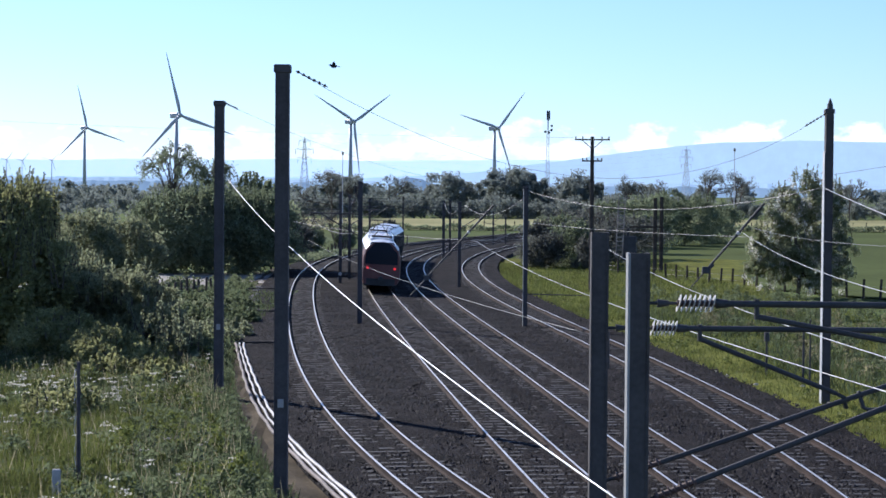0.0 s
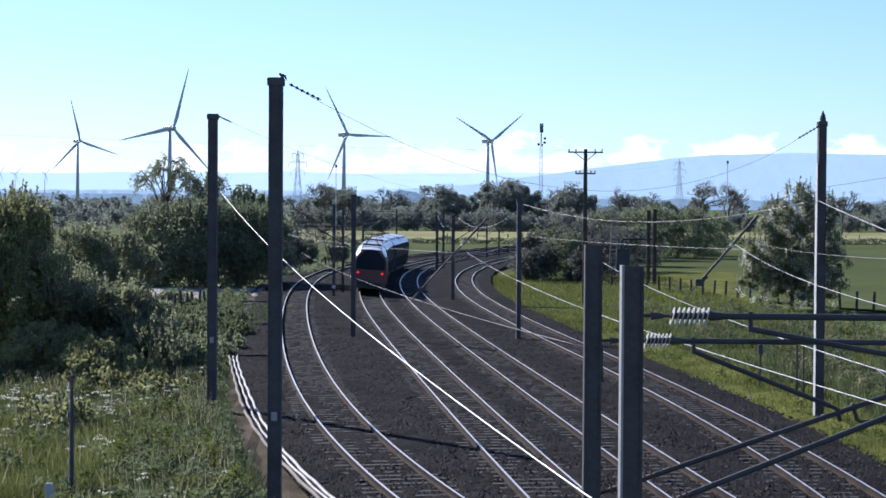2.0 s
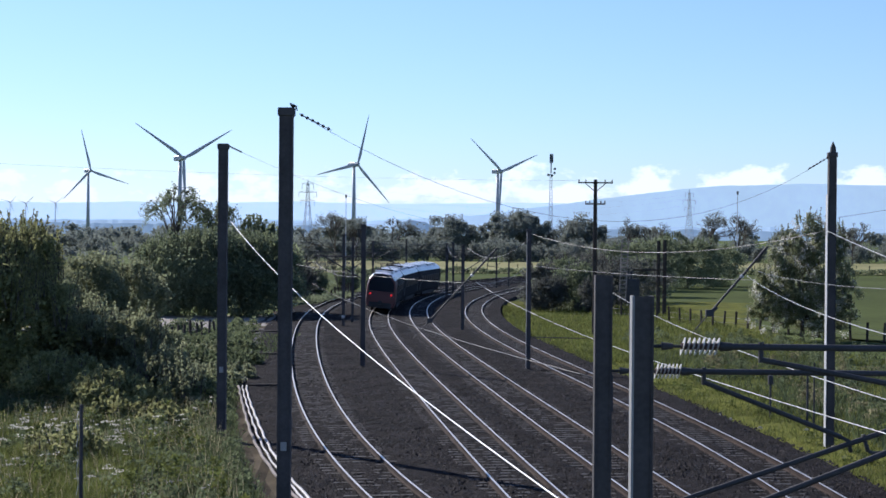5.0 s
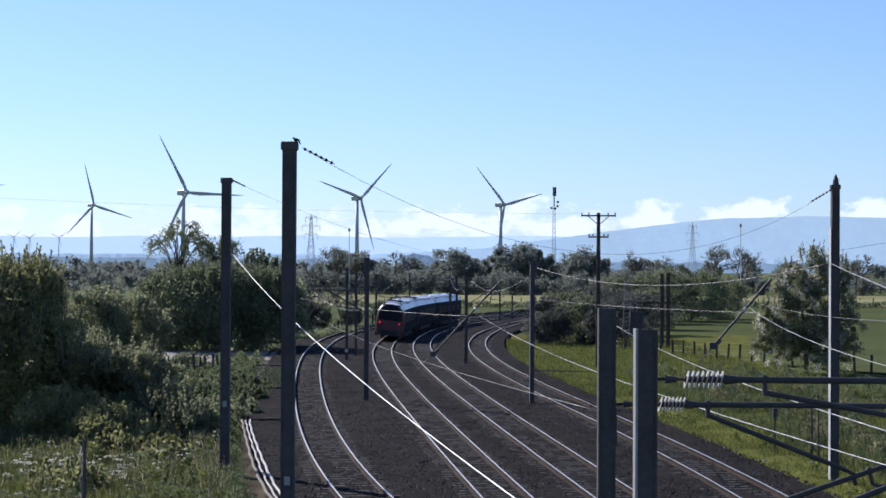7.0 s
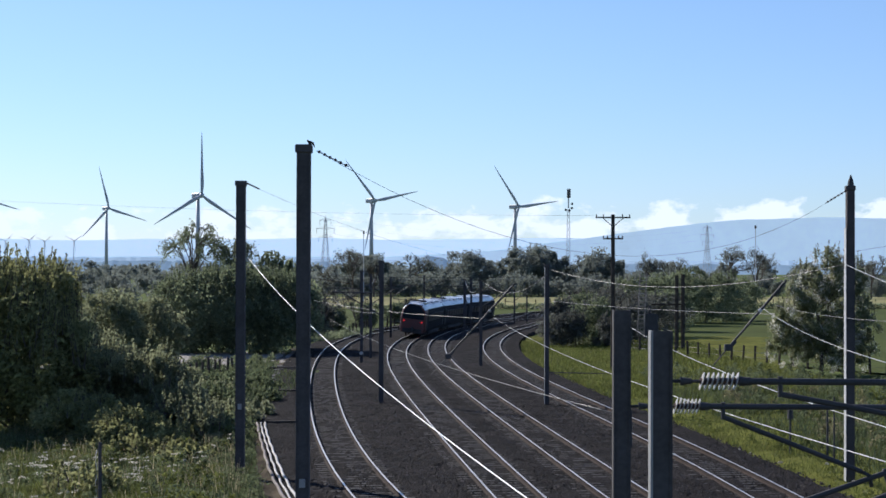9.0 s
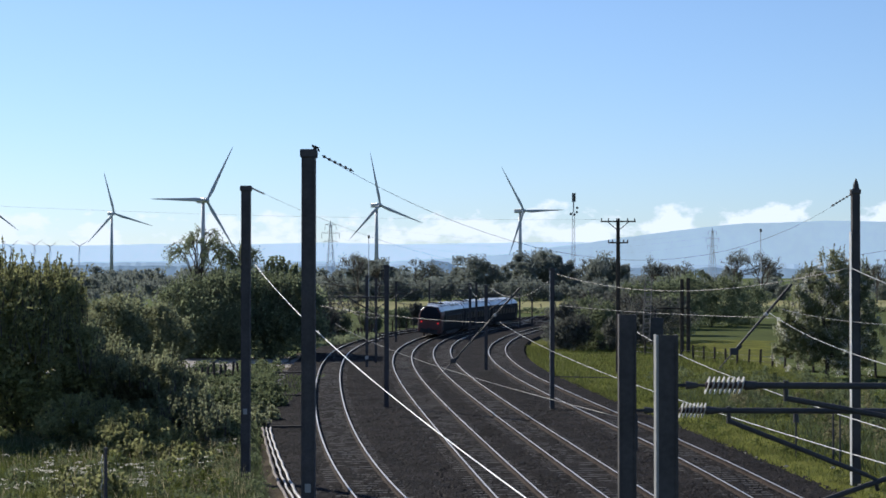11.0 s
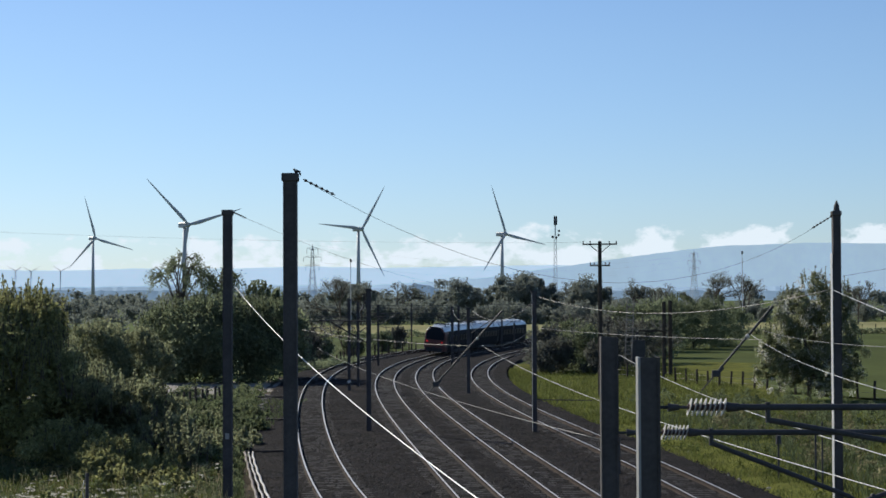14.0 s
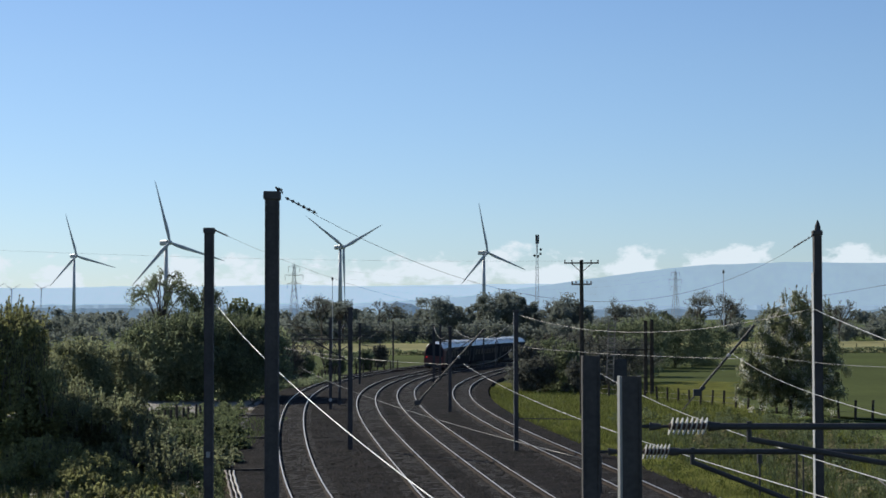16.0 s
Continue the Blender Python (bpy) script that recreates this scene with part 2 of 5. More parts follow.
def sagging(a, b, low, n=24):
    """Points of a wire from a to b, at its middle low metres under the chord."""
    a, b = Vector(a), Vector(b)
    return [a.lerp(b, i / n) - Vector((0, 0, 4 * low * (i / n) * (1 - i / n))) for i in range(n + 1)]


# ---- the line of the tracks: heading to the right of +y along each centre line ----
LINES = {
    "A": (3.0971, (-0.3109, 0.8054, -1.0919, 0.6583, -0.1249)),
    "B": (4.2577, (-0.1167, 0.1294, -0.2629, 0.2444, -0.0541)),
    "C": (7.5328, (-0.1110, 0.1167, -0.2561, 0.2415, -0.0532)),
    "D": (9.6931, (0.0467, -0.5437, 0.6174, -0.1965, 0.0195)),
}
S0, S1 = -30, 420
_S = np.arange(S0, S1 + 1.0)


def centre_line(x0, h):
    def heading(s):
        k = min(max(s, 0.0), 200.0) / 100
        a = h[0] + h[1] * k + h[2] * k ** 2 + h[3] * k ** 3 + h[4] * k ** 4
        return a + max(s - 200.0, 0.0) * 0.0014
    th = np.array([heading(s) for s in _S])
    x, y = np.cumsum(np.sin(th)), np.cumsum(np.cos(th))
    i0 = -S0
    return np.c_[x - x[i0] + x0, y - y[i0] + 30.0, th]


CENTRE = {k: centre_line(*v) for k, v in LINES.items()}


def on_track(k, s, off=0.0, z=0.0):
    c = CENTRE[k]
    x, y, th = (np.interp(s, _S, c[:, i]) for i in range(3))
    return Vector((x + off * math.cos(th), y - off * math.sin(th), z)), th


def strip(name, left, right, z, mat, cols=1, rough=0.0, seed=0, drop=0.0):
    """A sheet between two lines of points, with uneven height."""
    rng = np.random.default_rng(seed)
    L, R = np.asarray(left, float)[:, :2], np.asarray(right, float)[:, :2]
    n = len(L)
    verts = np.zeros((n, cols + 1, 3))
    for j in range(cols + 1):
        verts[:, j, :2] = L + (R - L) * (j / cols)
    verts[:, :, 2] = z + rng.normal(0, 1, (n, cols + 1)) * rough
    if drop:
        verts[:, 0, 2] -= drop
        verts[:, -1, 2] -= drop
    idx = np.arange(n * (cols + 1)).reshape(n, cols + 1)
    f = np.stack([idx[:-1, :-1], idx[:-1, 1:], idx[1:, 1:], idx[1:, :-1]], -1).reshape(-1, 4)
    return new(name, raw_mesh(name, verts.reshape(-1, 3), f.tolist(), mat))


# ---- ground ----
def build_ground():
    ys = np.concatenate([np.linspace(-80, 240, 65), np.geomspace(250, 4900, 30)])
    xs = np.concatenate([-np.geomspace(4000, 130, 22), np.linspace(-120, 120, 49), np.geomspace(130, 4000, 22)])
    X, Y = np.meshgrid(xs, ys)
    Z = np.full_like(X, -0.5)
    for i in range(X.shape[0]):
        for j in range(X.shape[1]):
            Z[i, j] += 0.12 * noise.noise(Vector((X[i, j] * 0.06, Y[i, j] * 0.06, 3.0)))
    idx = np.arange(X.size).reshape(X.shape)
    f = np.stack([idx[:-1, :-1], idx[:-1, 1:], idx[1:, 1:], idx[1:, :-1]], -1).reshape(-1, 4)
    g = new("ground", raw_mesh("ground", np.stack([X, Y, Z], -1).reshape(-1, 3), f.tolist(), M_GRASS, smooth=True))
    tagged(g, "flat rough grassland reaching to the horizon", "ground", kind="structure")


build_ground()


def edge_left(s):
    if s < 2:
        p, _ = on_track("B", s, -4.6)
        return p
    p, _ = on_track("A", s, -2.5 - 0.9 * min(1.0, max(0.0, s - 10) / 60))
    return p


bed_s = np.concatenate([np.arange(-30, 140, 0.7), np.arange(140, 330, 2.0)])
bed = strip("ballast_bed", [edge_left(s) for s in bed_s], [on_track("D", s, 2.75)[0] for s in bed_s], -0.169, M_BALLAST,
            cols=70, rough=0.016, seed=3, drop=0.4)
tagged(bed, "dark grey-brown crushed stone ballast under the tracks", "ballast", kind="structure")


def rail_mesh(k, side):
    """A rail with foot, web and head; the running face is polished."""
    prof = [(-0.07, -0.165), (0.07, -0.165), (0.07, -0.15), (0.012, -0.13), (0.012, -0.05), (0.036, -0.035), (0.036, -0.006), (0.030, 0.0),
            (-0.030, 0.0), (-0.036, -0.006), (-0.036, -0.035), (-0.012, -0.05), (-0.012, -0.13), (-0.07, -0.15)]
    start = -2.0 if k == "A" else -28.0
    ss = np.concatenate([np.arange(start, 150, 1.0), np.arange(150, 330, 2.0)])
    verts, faces, fm, n = [], [], [], len(prof)
    for s in ss:
        for px, pz in prof:
            verts.append(on_track(k, s, side * 0.7525 + px, pz)[0])
    for i in range(len(ss) - 1):
        for j in range(n):
            j2 = (j + 1) % n
            faces.append((i * n + j, i * n + j2, (i + 1) * n + j2, (i + 1) * n + j))
            fm.append(1 if j == 7 else 0)
    return raw_mesh("rail", verts, faces, [M_RAILSIDE, M_RAILTOP], fm)


SLEEPER = bmesh.new()
box(SLEEPER, -1.25, 1.25, -0.13, 0.13, -0.21, 0.0, bevel=0.015)
sleeper_me = bpy.data.meshes.new("sleeper")
SLEEPER.to_mesh(sleeper_me)
SLEEPER.free()
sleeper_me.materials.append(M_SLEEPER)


def build_tracks():
    for k in "ABCD":
        tr = empty("railway_track_" + k.lower(), "curved railway track with polished rails on concrete sleepers", "railway track", "four parallel tracks", "structure")
        for side in (-1, 1):
            part("rail", rail_mesh(k, side), None, tr, "steel rail with a bright polished head")
        far_v, far_f = [], []
        lo, hi = (0.0 if k == "A" else -12.0), 105.0
        s = lo
        while s < 250:
            p, th = on_track(k, s, 0, -0.166 + 0.004 * math.sin(s * 7.1))
            if s < hi:
                ob = new("sleeper", sleeper_me)
                ob.parent = tr
                ob.matrix_basis = Matrix.Translation(p) @ pose(0, 0, 0, 0, 0, -math.degrees(th) + 0.6 * math.sin(s * 3.3))
            else:
                u, w = Vector((math.cos(th), -math.sin(th), 0)), Vector((math.sin(th), math.cos(th), 0))
                b = len(far_v)
                for dz in (-0.2, 0):
                    for a, c in ((-1.25, -0.13), (1.25, -0.13), (1.25, 0.13), (-1.25, 0.13)):
                        far_v.append(p + u * a + w * c + Vector((0, 0, dz)))
                far_f += [(b + 4, b + 5, b + 6, b + 7), (b, b + 1, b + 5, b + 4), (b + 1, b + 2, b + 6, b + 5), (b + 2, b + 3, b + 7, b + 6), (b + 3, b, b + 4, b + 7)]
            s += 0.65
        o = part("distant_sleepers", raw_mesh("distant_sleepers", far_v, far_f, M_SLEEPER), None, tr)
        tagged(o, kind="stuff")


build_tracks()


# ---- fields, verge, path ----
def sheet(name, pts, z, mat, label, category):
    bm = bmesh.new()
    vs = [bm.verts.new((x, y, z)) for x, y in pts]
    bm.faces.new(vs)
    bmesh.ops.triangulate(bm, faces=bm.faces)
    for f in bm.faces:
        if f.normal.z < 0:
            f.normal_flip()
    ob = part(name, bm, mat)
    return tagged(ob, label, category, kind="structure")


sheet("pasture", [(19.5, 150), (24.5, 138), (31, 124), (60, 90), (260, 160), (240, 330), (60, 345), (27, 260)], -0.36, M_FIELD,
      "smooth bright green pasture behind a post fence", "field")
sheet("crop_field", [(-75, 330), (-60, 470), (190, 520), (330, 480), (330, 352), (60, 352), (20, 340)], -0.34, M_PALE,
      "pale yellow-green crop field before the woods", "field")
sheet("far_pasture", [(-40, 175), (-14, 175), (-9, 215), (2, 250), (30, 290), (30, 325), (-70, 320)], -0.36, M_FIELD,
      "green pasture outside the curve of the line", "field")
sheet("path", [(-36, 131), (-22, 127), (-12.6, 130), (-13.0, 158), (-22, 156), (-40, 152)], -0.33, M_PATH, "pale gravel farm track beside the line", "path")
verge_s = np.arange(0, 170, 2.0)
verge = strip("verge", [on_track("D", s, 2.6)[0] for s in verge_s],
              [on_track("D", s, 2.6 + min(26.0, 7 + s * 0.12))[0] for s in verge_s], -0.30, M_VERGE, cols=14, rough=0.05, seed=8, drop=0.12)
tagged(verge, "bright green grass verge beside the ballast", "verge", kind="structure")
soil = strip("dry_soil", [edge_left(s) + Vector((-0.8, 0, 0)) for s in np.arange(6, 140, 2.0)],
             [edge_left(s) + Vector((0.35, 0, 0)) for s in np.arange(6, 140, 2.0)], -0.33, M_SOIL, cols=4, rough=0.05, seed=5)
tagged(soil, "dry brown soil along the edge of the ballast", "soil", kind="structure")


# ---- foliage ----
def leaf_quads(rng, pts, size, up=0.0, long=1.6, turned=0.45):
    """Small leaves as lozenges, most of them turned to the light."""
    n = len(pts)
    d = rng.normal(0, 1, (n, 3))
    d[:, 2] += up
    f = rng.normal(0, 1, (n, 3)) + np.array(to_sun) * turned * 2
    f /= np.linalg.norm(f, axis=1)[:, None]
    d -= f * (d * f).sum(1)[:, None]
    d /= np.linalg.norm(d, axis=1)[:, None] + 1e-9
    e = np.cross(d, f)
    e /= np.linalg.norm(e, axis=1)[:, None] + 1e-9
    sz = size * rng.uniform(0.6, 1.35, (n, 1))
    a, b = d * sz * long / 2, e * sz / 2
    return np.stack([pts - a, pts + b, pts + a, pts - b], 1)


def clump_points(rng, blobs, n, inner=0.55, clumps=60, tight=0.16):
    """Points in clumps near the skin of a few ellipsoids."""
    vol = np.array([b[3] * b[4] * b[5] for b in blobs]) ** 0.67
    out = []
    for b, share in zip(blobs, vol / vol.sum()):
        nc = max(6, int(clumps * share))
        d = rng.normal(0, 1, (nc, 3))
        d /= np.linalg.norm(d, axis=1)[:, None]
        r = rng.uniform(inner, 1.0, (nc, 1)) * (0.9 + 0.25 * rng.random((nc, 1)))
        c = d * r
        k = rng.integers(0, nc, int(n * share))
        spread = rng.uniform(0.5, 1.4, (nc, 1))[k] * tight
        p = c[k] + np.clip(rng.normal(0, 1, (len(k), 3)), -1.7, 1.7) * spread
        out.append(p * np.array(b[3:6]) + np.array(b[:3]))
    p = np.concatenate(out)
    p[:, 2] = np.abs(p[:, 2]) + 0.02
    return p


def shoot_points(rng, blobs, n, height):
    """Leaves along upright shoots over the tops of the ellipsoids."""
    out, stems = [], []
    for _ in range(n):
        b = blobs[rng.integers(len(blobs))]
        a, q = rng.uniform(0, 2 * math.pi), rng.uniform(0, 0.85) ** 0.5
        base = np.array([b[0] + b[3] * q * math.cos(a), b[1] + b[4] * q * math.sin(a), b[2] + b[5] * math.sqrt(1 - q * q) * 0.95])
        h = height * rng.uniform(0.4, 1.2)
        lean = rng.normal(0, 0.18, 2)
        up = np.array([lean[0] * h, lean[1] * h, h])
        t = rng.uniform(0, 1, 34)[:, None] ** 1.3
        out.append(base + t * up + rng.normal(0, 0.07, (34, 3)) * (1.2 - t))
        side = np.array([0.026, 0.006, 0])
        stems.append([base - 0.4 * up - side, base - 0.4 * up + side, base + up + side * 0.3, base + up - side * 0.3])
    return np.concatenate(out), np.array(stems)


def limbs(rng, trunk_h, r, blobs, base=(0, 0)):
    bm = bmesh.new()
    top = Vector((base[0] + rng.normal(0, 0.15), base[1], trunk_h))
    rod(bm, (base[0], base[1], -0.15), top, r, r * 0.7, 9)
    for b in blobs:
        for _ in range(2):
            e = Vector((b[0] + rng.normal(0, b[3] * 0.45), b[1] + rng.normal(0, b[4] * 0.45), b[2] + rng.uniform(-0.2, 0.55) * b[5]))
            mid = top.lerp(e, 0.5) + Vector(rng.normal(0, 0.12, 3)) * (e - top).length
            rod(bm, top - Vector((0, 0, r)), mid, r * 0.5, r * 0.32, 6)
            rod(bm, mid, e, r * 0.32, r * 0.1, 5)
    return bm


def plant(name, x, y, blobs, n, leaf, mat, label, category, seed, trunk=0.0, r=0.12, shoots=0, shoot_h=0.8, flowers=0, flower_mat=None,
          inner=0.55, clumps=60, tight=0.16, group="", z=-0.45, kind=""):
    rng = np.random.default_rng(seed)
    e = empty(name, label, category, group, kind, pose(x, y, z))
    part("trunk", limbs(rng, max(trunk, 0.4), r, blobs), M_BARK, e, "dark trunk and limbs")
    p = clump_points(rng, blobs, n, inner, clumps, tight)
    q = leaf_quads(rng, p, leaf, up=0.5, long=2.1)
    if shoots:
        sp, stems = shoot_points(rng, blobs, shoots, shoot_h)
        q = np.concatenate([q, leaf_quads(rng, sp, leaf * 0.9, up=1.2)])
        tagged(part("upright_growth", quads("upright_growth", stems, M_BARK), None, e, "thin upright shoots"), kind="stuff")
    part("crown", quads("crown", q, mat), None, e)
    if flowers:
        fp = clump_points(rng, blobs, flowers, 0.9, clumps, tight * 0.8)
        part("blossom", quads("blossom", leaf_quads(rng, fp, leaf * 0.8, long=1.1), flower_mat), None, e, "pale blossom")
    return e


def build_plants():
    # the great bush and its neighbours on the bank
    plant("bush", -19.4, 78, [(0, 0, 3.4, 3.0, 3.2, 3.7), (-2.3, 1, 4.8, 2.8, 3.0, 3.3), (1.5, -1, 2.6, 2.3, 2.4, 2.8), (-5, 0, 3.6, 3.4, 3, 3.9), (0.9, 0.6, 4.4, 2.0, 2.2, 2.7)],
          58000, 0.10, M_LEAF_BUSH, "tall dense willow bush with upright shoots on the bank", "bush", 11, shoots=460, shoot_h=1.35, clumps=260, tight=0.12)
    plant("bush", -14.4, 78, [(0, 0, 1.9, 2.0, 2.2, 2.1), (1.4, -1, 1.6, 1.5, 1.8, 1.8), (-1.6, 0.8, 2.1, 2.0, 2.0, 2.2), (2.7, -3, 0.9, 1.3, 1.8, 1.3), (3.8, -5, 0.5, 1.1, 1.6, 0.9)],
          48000, 0.09, M_LEAF_GREY, "rounded grey-green bush sloping down beside the willow", "bush", 12, shoots=230, shoot_h=0.8, clumps=170, tight=0.12)
    plant("bush", -13.2, 70, [(0, 0, 0.7, 1.7, 2.2, 1.0), (-2.3, 2, 1.0, 1.8, 2.0, 1.3), (1.3, 1, 0.5, 1.3, 1.8, 0.8)],
          20000, 0.08, M_LEAF_BUSH, "low bramble bush in the shade of the willow", "bush", 13, shoots=120, shoot_h=0.4, clumps=110, tight=0.13)
    plant("bush", -25.4, 128, [(0, 0, 2.8, 3.0, 3.2, 2.8), (3.2, 2, 2.4, 2.4, 2.6, 2.4), (-3.8, 2, 2.4, 3.2, 3, 2.3)],
          50000, 0.11, M_LEAF_GREY, "broad sunlit bush behind the bank", "bush", 14, shoots=140, shoot_h=0.6, clumps=160)
    # lower growth between the bushes and the ballast
    for i, (x, y, w, h) in enumerate([(-11.0, 76, 1.3, 1.3), (-11.6, 84, 1.6, 1.3), (-12.4, 91, 1.6, 1.3), (-11.3, 97, 1.3, 1.0), (-13.6, 99, 1.8, 1.2), (-12.6, 108, 1.4, 0.8),
                                      (-14.6, 110, 1.7, 0.9), (-10.4, 88, 0.9, 0.9), (-15.4, 92, 1.7, 1.7), (-18.6, 100, 1.9, 1.8)]):
        plant("shrub", x, y, [(0, 0, h * 0.45, w, w * 1.1, h * 0.5), (w * 0.6, -0.5, h * 0.35, w * 0.7, w * 0.9, h * 0.38), (-w * 0.6, 0.4, h * 0.4, w * 0.8, w, h * 0.45)],
              4200, 0.10, (M_HERB, M_LEAF_GREY, M_HERB)[i % 3], "low sunlit shrub beside the ballast", "shrub", 400 + i, r=0.05, shoots=40, shoot_h=0.35, clumps=60, tight=0.15, group="shrubs beside the ballast")
    plant("bush", -19.5, 154, [(0, 0, 3.4, 4.6, 3.6, 3.7), (3.9, 1, 3.2, 3.0, 3.0, 3.5), (-4.0, 1, 3.3, 3.8, 3.4, 3.4), (-1, 2, 4.6, 3.8, 3, 2.4)],
          58000, 0.13, M_LEAF_DARK, "large dark thicket beside the farm track", "bush", 15, shoots=420, shoot_h=1.1, clumps=260)
    plant("tree", -17.3, 162, [(0, 0, 5.0, 2.3, 2.4, 3.4), (1.8, 0, 4.4, 1.5, 2, 3)],
          22000, 0.15, M_LEAF_DARK, "dense dark tree at the end of the thicket", "tree", 17, trunk=3.0, r=0.2, shoots=60, shoot_h=0.8, clumps=100)
    # the blossoming tree by the fence
    plant("hawthorn_tree", 25.2, 128, [(0.2, 0, 4.2, 2.3, 2.0, 2.6), (1.3, 0, 5.6, 1.8, 1.7, 2.1), (-2.0, -0.3, 3.7, 1.5, 1.6, 1.8), (0.5, 0, 7.2, 1.4, 1.3, 1.6), (2.6, 0, 3.6, 1.4, 1.4, 1.6),
                                       (-1.1, 0, 5.9, 1.4, 1.3, 1.6), (-2.4, 0, 2.1, 1.4, 1.4, 1.5), (0.2, -0.4, 2.0, 2.2, 1.6, 1.8), (2.3, 0, 6.9, 1.0, 1.0, 1.2), (1.9, 0.5, 1.7, 1.9, 1.4, 1.7)],
          52000, 0.085, M_LEAF_GREY, "dense hawthorn tree speckled with pale blossom by the fence", "tree", 21, trunk=1.6, r=0.16,
          shoots=150, shoot_h=0.8, flowers=17000, flower_mat=M_BLOSSOM, clumps=330, tight=0.11)
    # shrubs inside the curve
    for i, (x, y, w, h) in enumerate([(9.2, 168, 1.9, 3.0), (11.8, 170, 2.1, 4.2), (13.6, 166, 1.6, 3.0), (15.5, 178, 3.0, 4.3), (19.5, 196, 4.0, 4.6), (26.5, 240, 4.0, 6.6), (33.5, 250, 5.0, 6.9), (38, 262, 4.5, 5.6),
                                      (8.9, 177, 1.8, 4.2), (11.2, 184, 2.4, 4.8), (14.2, 190, 2.6, 5.2), (12.6, 176, 2.0, 4.5), (21.5, 238, 3.6, 6.2), (29.5, 252, 4.2, 7.4), (17.5, 192, 2.6, 4.4), (24.0, 215, 3.2, 4.6)]):
        plant("shrub", x, y, [(0, 0, h * 0.45, w, w * 0.8, h * 0.5), (w * 0.5, 0.5, h * 0.6, w * 0.7, w * 0.7, h * 0.4)],
              10000 if y > 210 else 6000, 0.14 if y > 210 else 0.12, M_LEAF_DARK if y > 210 else (M_TWIG, M_LEAF_DARK, M_TWIG, M_TWIG)[i % 4], "tangled dull scrub inside the curve of the line", "shrub", 30 + i, shoots=70, shoot_h=0.8, clumps=60, group="scrub inside the curve")
    # scrub between the line and the pasture outside the curve
    for i, (x, y, w, h) in enumerate([(-16.0, 196, 1.8, 3.0), (-15.4, 207, 1.6, 2.4), (-18.5, 212, 2.4, 3.6), (-12.6, 224, 1.5, 2.0), (-20.5, 226, 2.8, 4.4), (-9.6, 243, 1.5, 2.2), (-8.2, 256, 1.6, 2.6), (-17.2, 184, 1.6, 2.6)]):
        plant("shrub", x, y, [(0, 0, h * 0.45, w, w * 0.8, h * 0.5), (w * 0.5, 0.5, h * 0.6, w * 0.6, w * 0.7, h * 0.4)],
              3000, 0.14, (M_TWIG, M_LEAF_DARK)[i % 2], "thin dull scrub outside the curve of the line", "shrub", 430 + i, shoots=60, shoot_h=0.9, clumps=50, tight=0.2, group="scrub outside the curve")


build_plants()


def wood(name, x0, x1, y, depth, h0, h1, n_trees, per, leaf, mat, label, seed):
    """A distant wood: many crowns joined."""
    rng = np.random.default_rng(seed)
    allq = []
    for i in range(n_trees):
        x, yy = x0 + (x1 - x0) * (i + rng.uniform(-0.4, 0.4)) / n_trees, y + rng.uniform(0, depth)
        h = rng.uniform(h0, h1)
        w = h * rng.uniform(0.35, 0.6)
        b = [(x, yy, h * 0.5, w, w, h * 0.48), (x + rng.normal(0, w * 0.5), yy, h * 0.72, w * 0.6, w * 0.6, h * 0.28), (x + rng.normal(0, w * 0.6), yy, h * 0.35, w * 0.8, w * 0.7, h * 0.35)]
        allq.append(leaf_quads(rng, clump_points(rng, b, per, 0.35, 60, 0.22), leaf))
    q = np.concatenate(allq)
    ob = new(name, quads(name, q, mat))
    ob.location.z = -0.4
    return tagged(ob, label, "woodland", kind="stuff")


def branching_tree(x, y, h, spread, seed, label, r=0.2, levels=5, leaves=0, leaf=0.2, leaf_mat=None, twig=0.02, fork=3, droop=0.0):
    """A tree of forking limbs, bare or thinly leaved."""
    rng = np.random.default_rng(seed)
    segs, tips = [], []

    def grow(p, d, ln, rad, lev):
        q = p + d * ln
        segs.append((p, q, rad, max(rad * 0.68, twig)))
        if lev == 0:
            tips.append(q)
            return
        for _ in range(fork if lev < levels else fork + 1):
            n = d + rng.normal(0, spread, 3)
            n[2] += 0.10 + droop * (0.5 - (levels - lev) * 0.36)
            n /= np.linalg.norm(n)
            grow(q, n, ln * rng.uniform(0.62, 0.86), max(rad * 0.62, twig), lev - 1)

    grow(np.array([0.0, 0.0, -0.2]), np.array([0.0, 0.0, 1.0]), h * 0.17, r, levels)
    top = max(s[1][2] for s in segs)
    k = h / top
    verts, faces = [], []
    for a, b, r0, r1 in segs:
        d = (b - a) / (np.linalg.norm(b - a) + 1e-9)
        u = np.cross(d, (0.3, 0.9, 0.2))
        u /= np.linalg.norm(u) + 1e-9
        w = np.cross(d, u)
        n0 = len(verts)
        for c, rr in ((a * k, r0), (b * k, r1)):
            for t in range(4):
                verts.append(c + (u * math.cos(t * 1.5708) + w * math.sin(t * 1.5708)) * rr)
        faces += [(n0 + t, n0 + (t + 1) % 4, n0 + 4 + (t + 1) % 4, n0 + 4 + t) for t in range(4)]
    e = empty("tree", label, "tree", "", "", pose(x, y, -0.45))
    part("limb_frame", raw_mesh("limb_frame", verts, faces, M_BARK), None, e)
    if leaves:
        t = np.array(tips) * k
        c = t[rng.integers(0, len(t), leaves)] + rng.normal(0, 0.22 * h / 8, (leaves, 3))
        part("crown", quads("crown", leaf_quads(rng, c, leaf), leaf_mat), None, e)
    return e


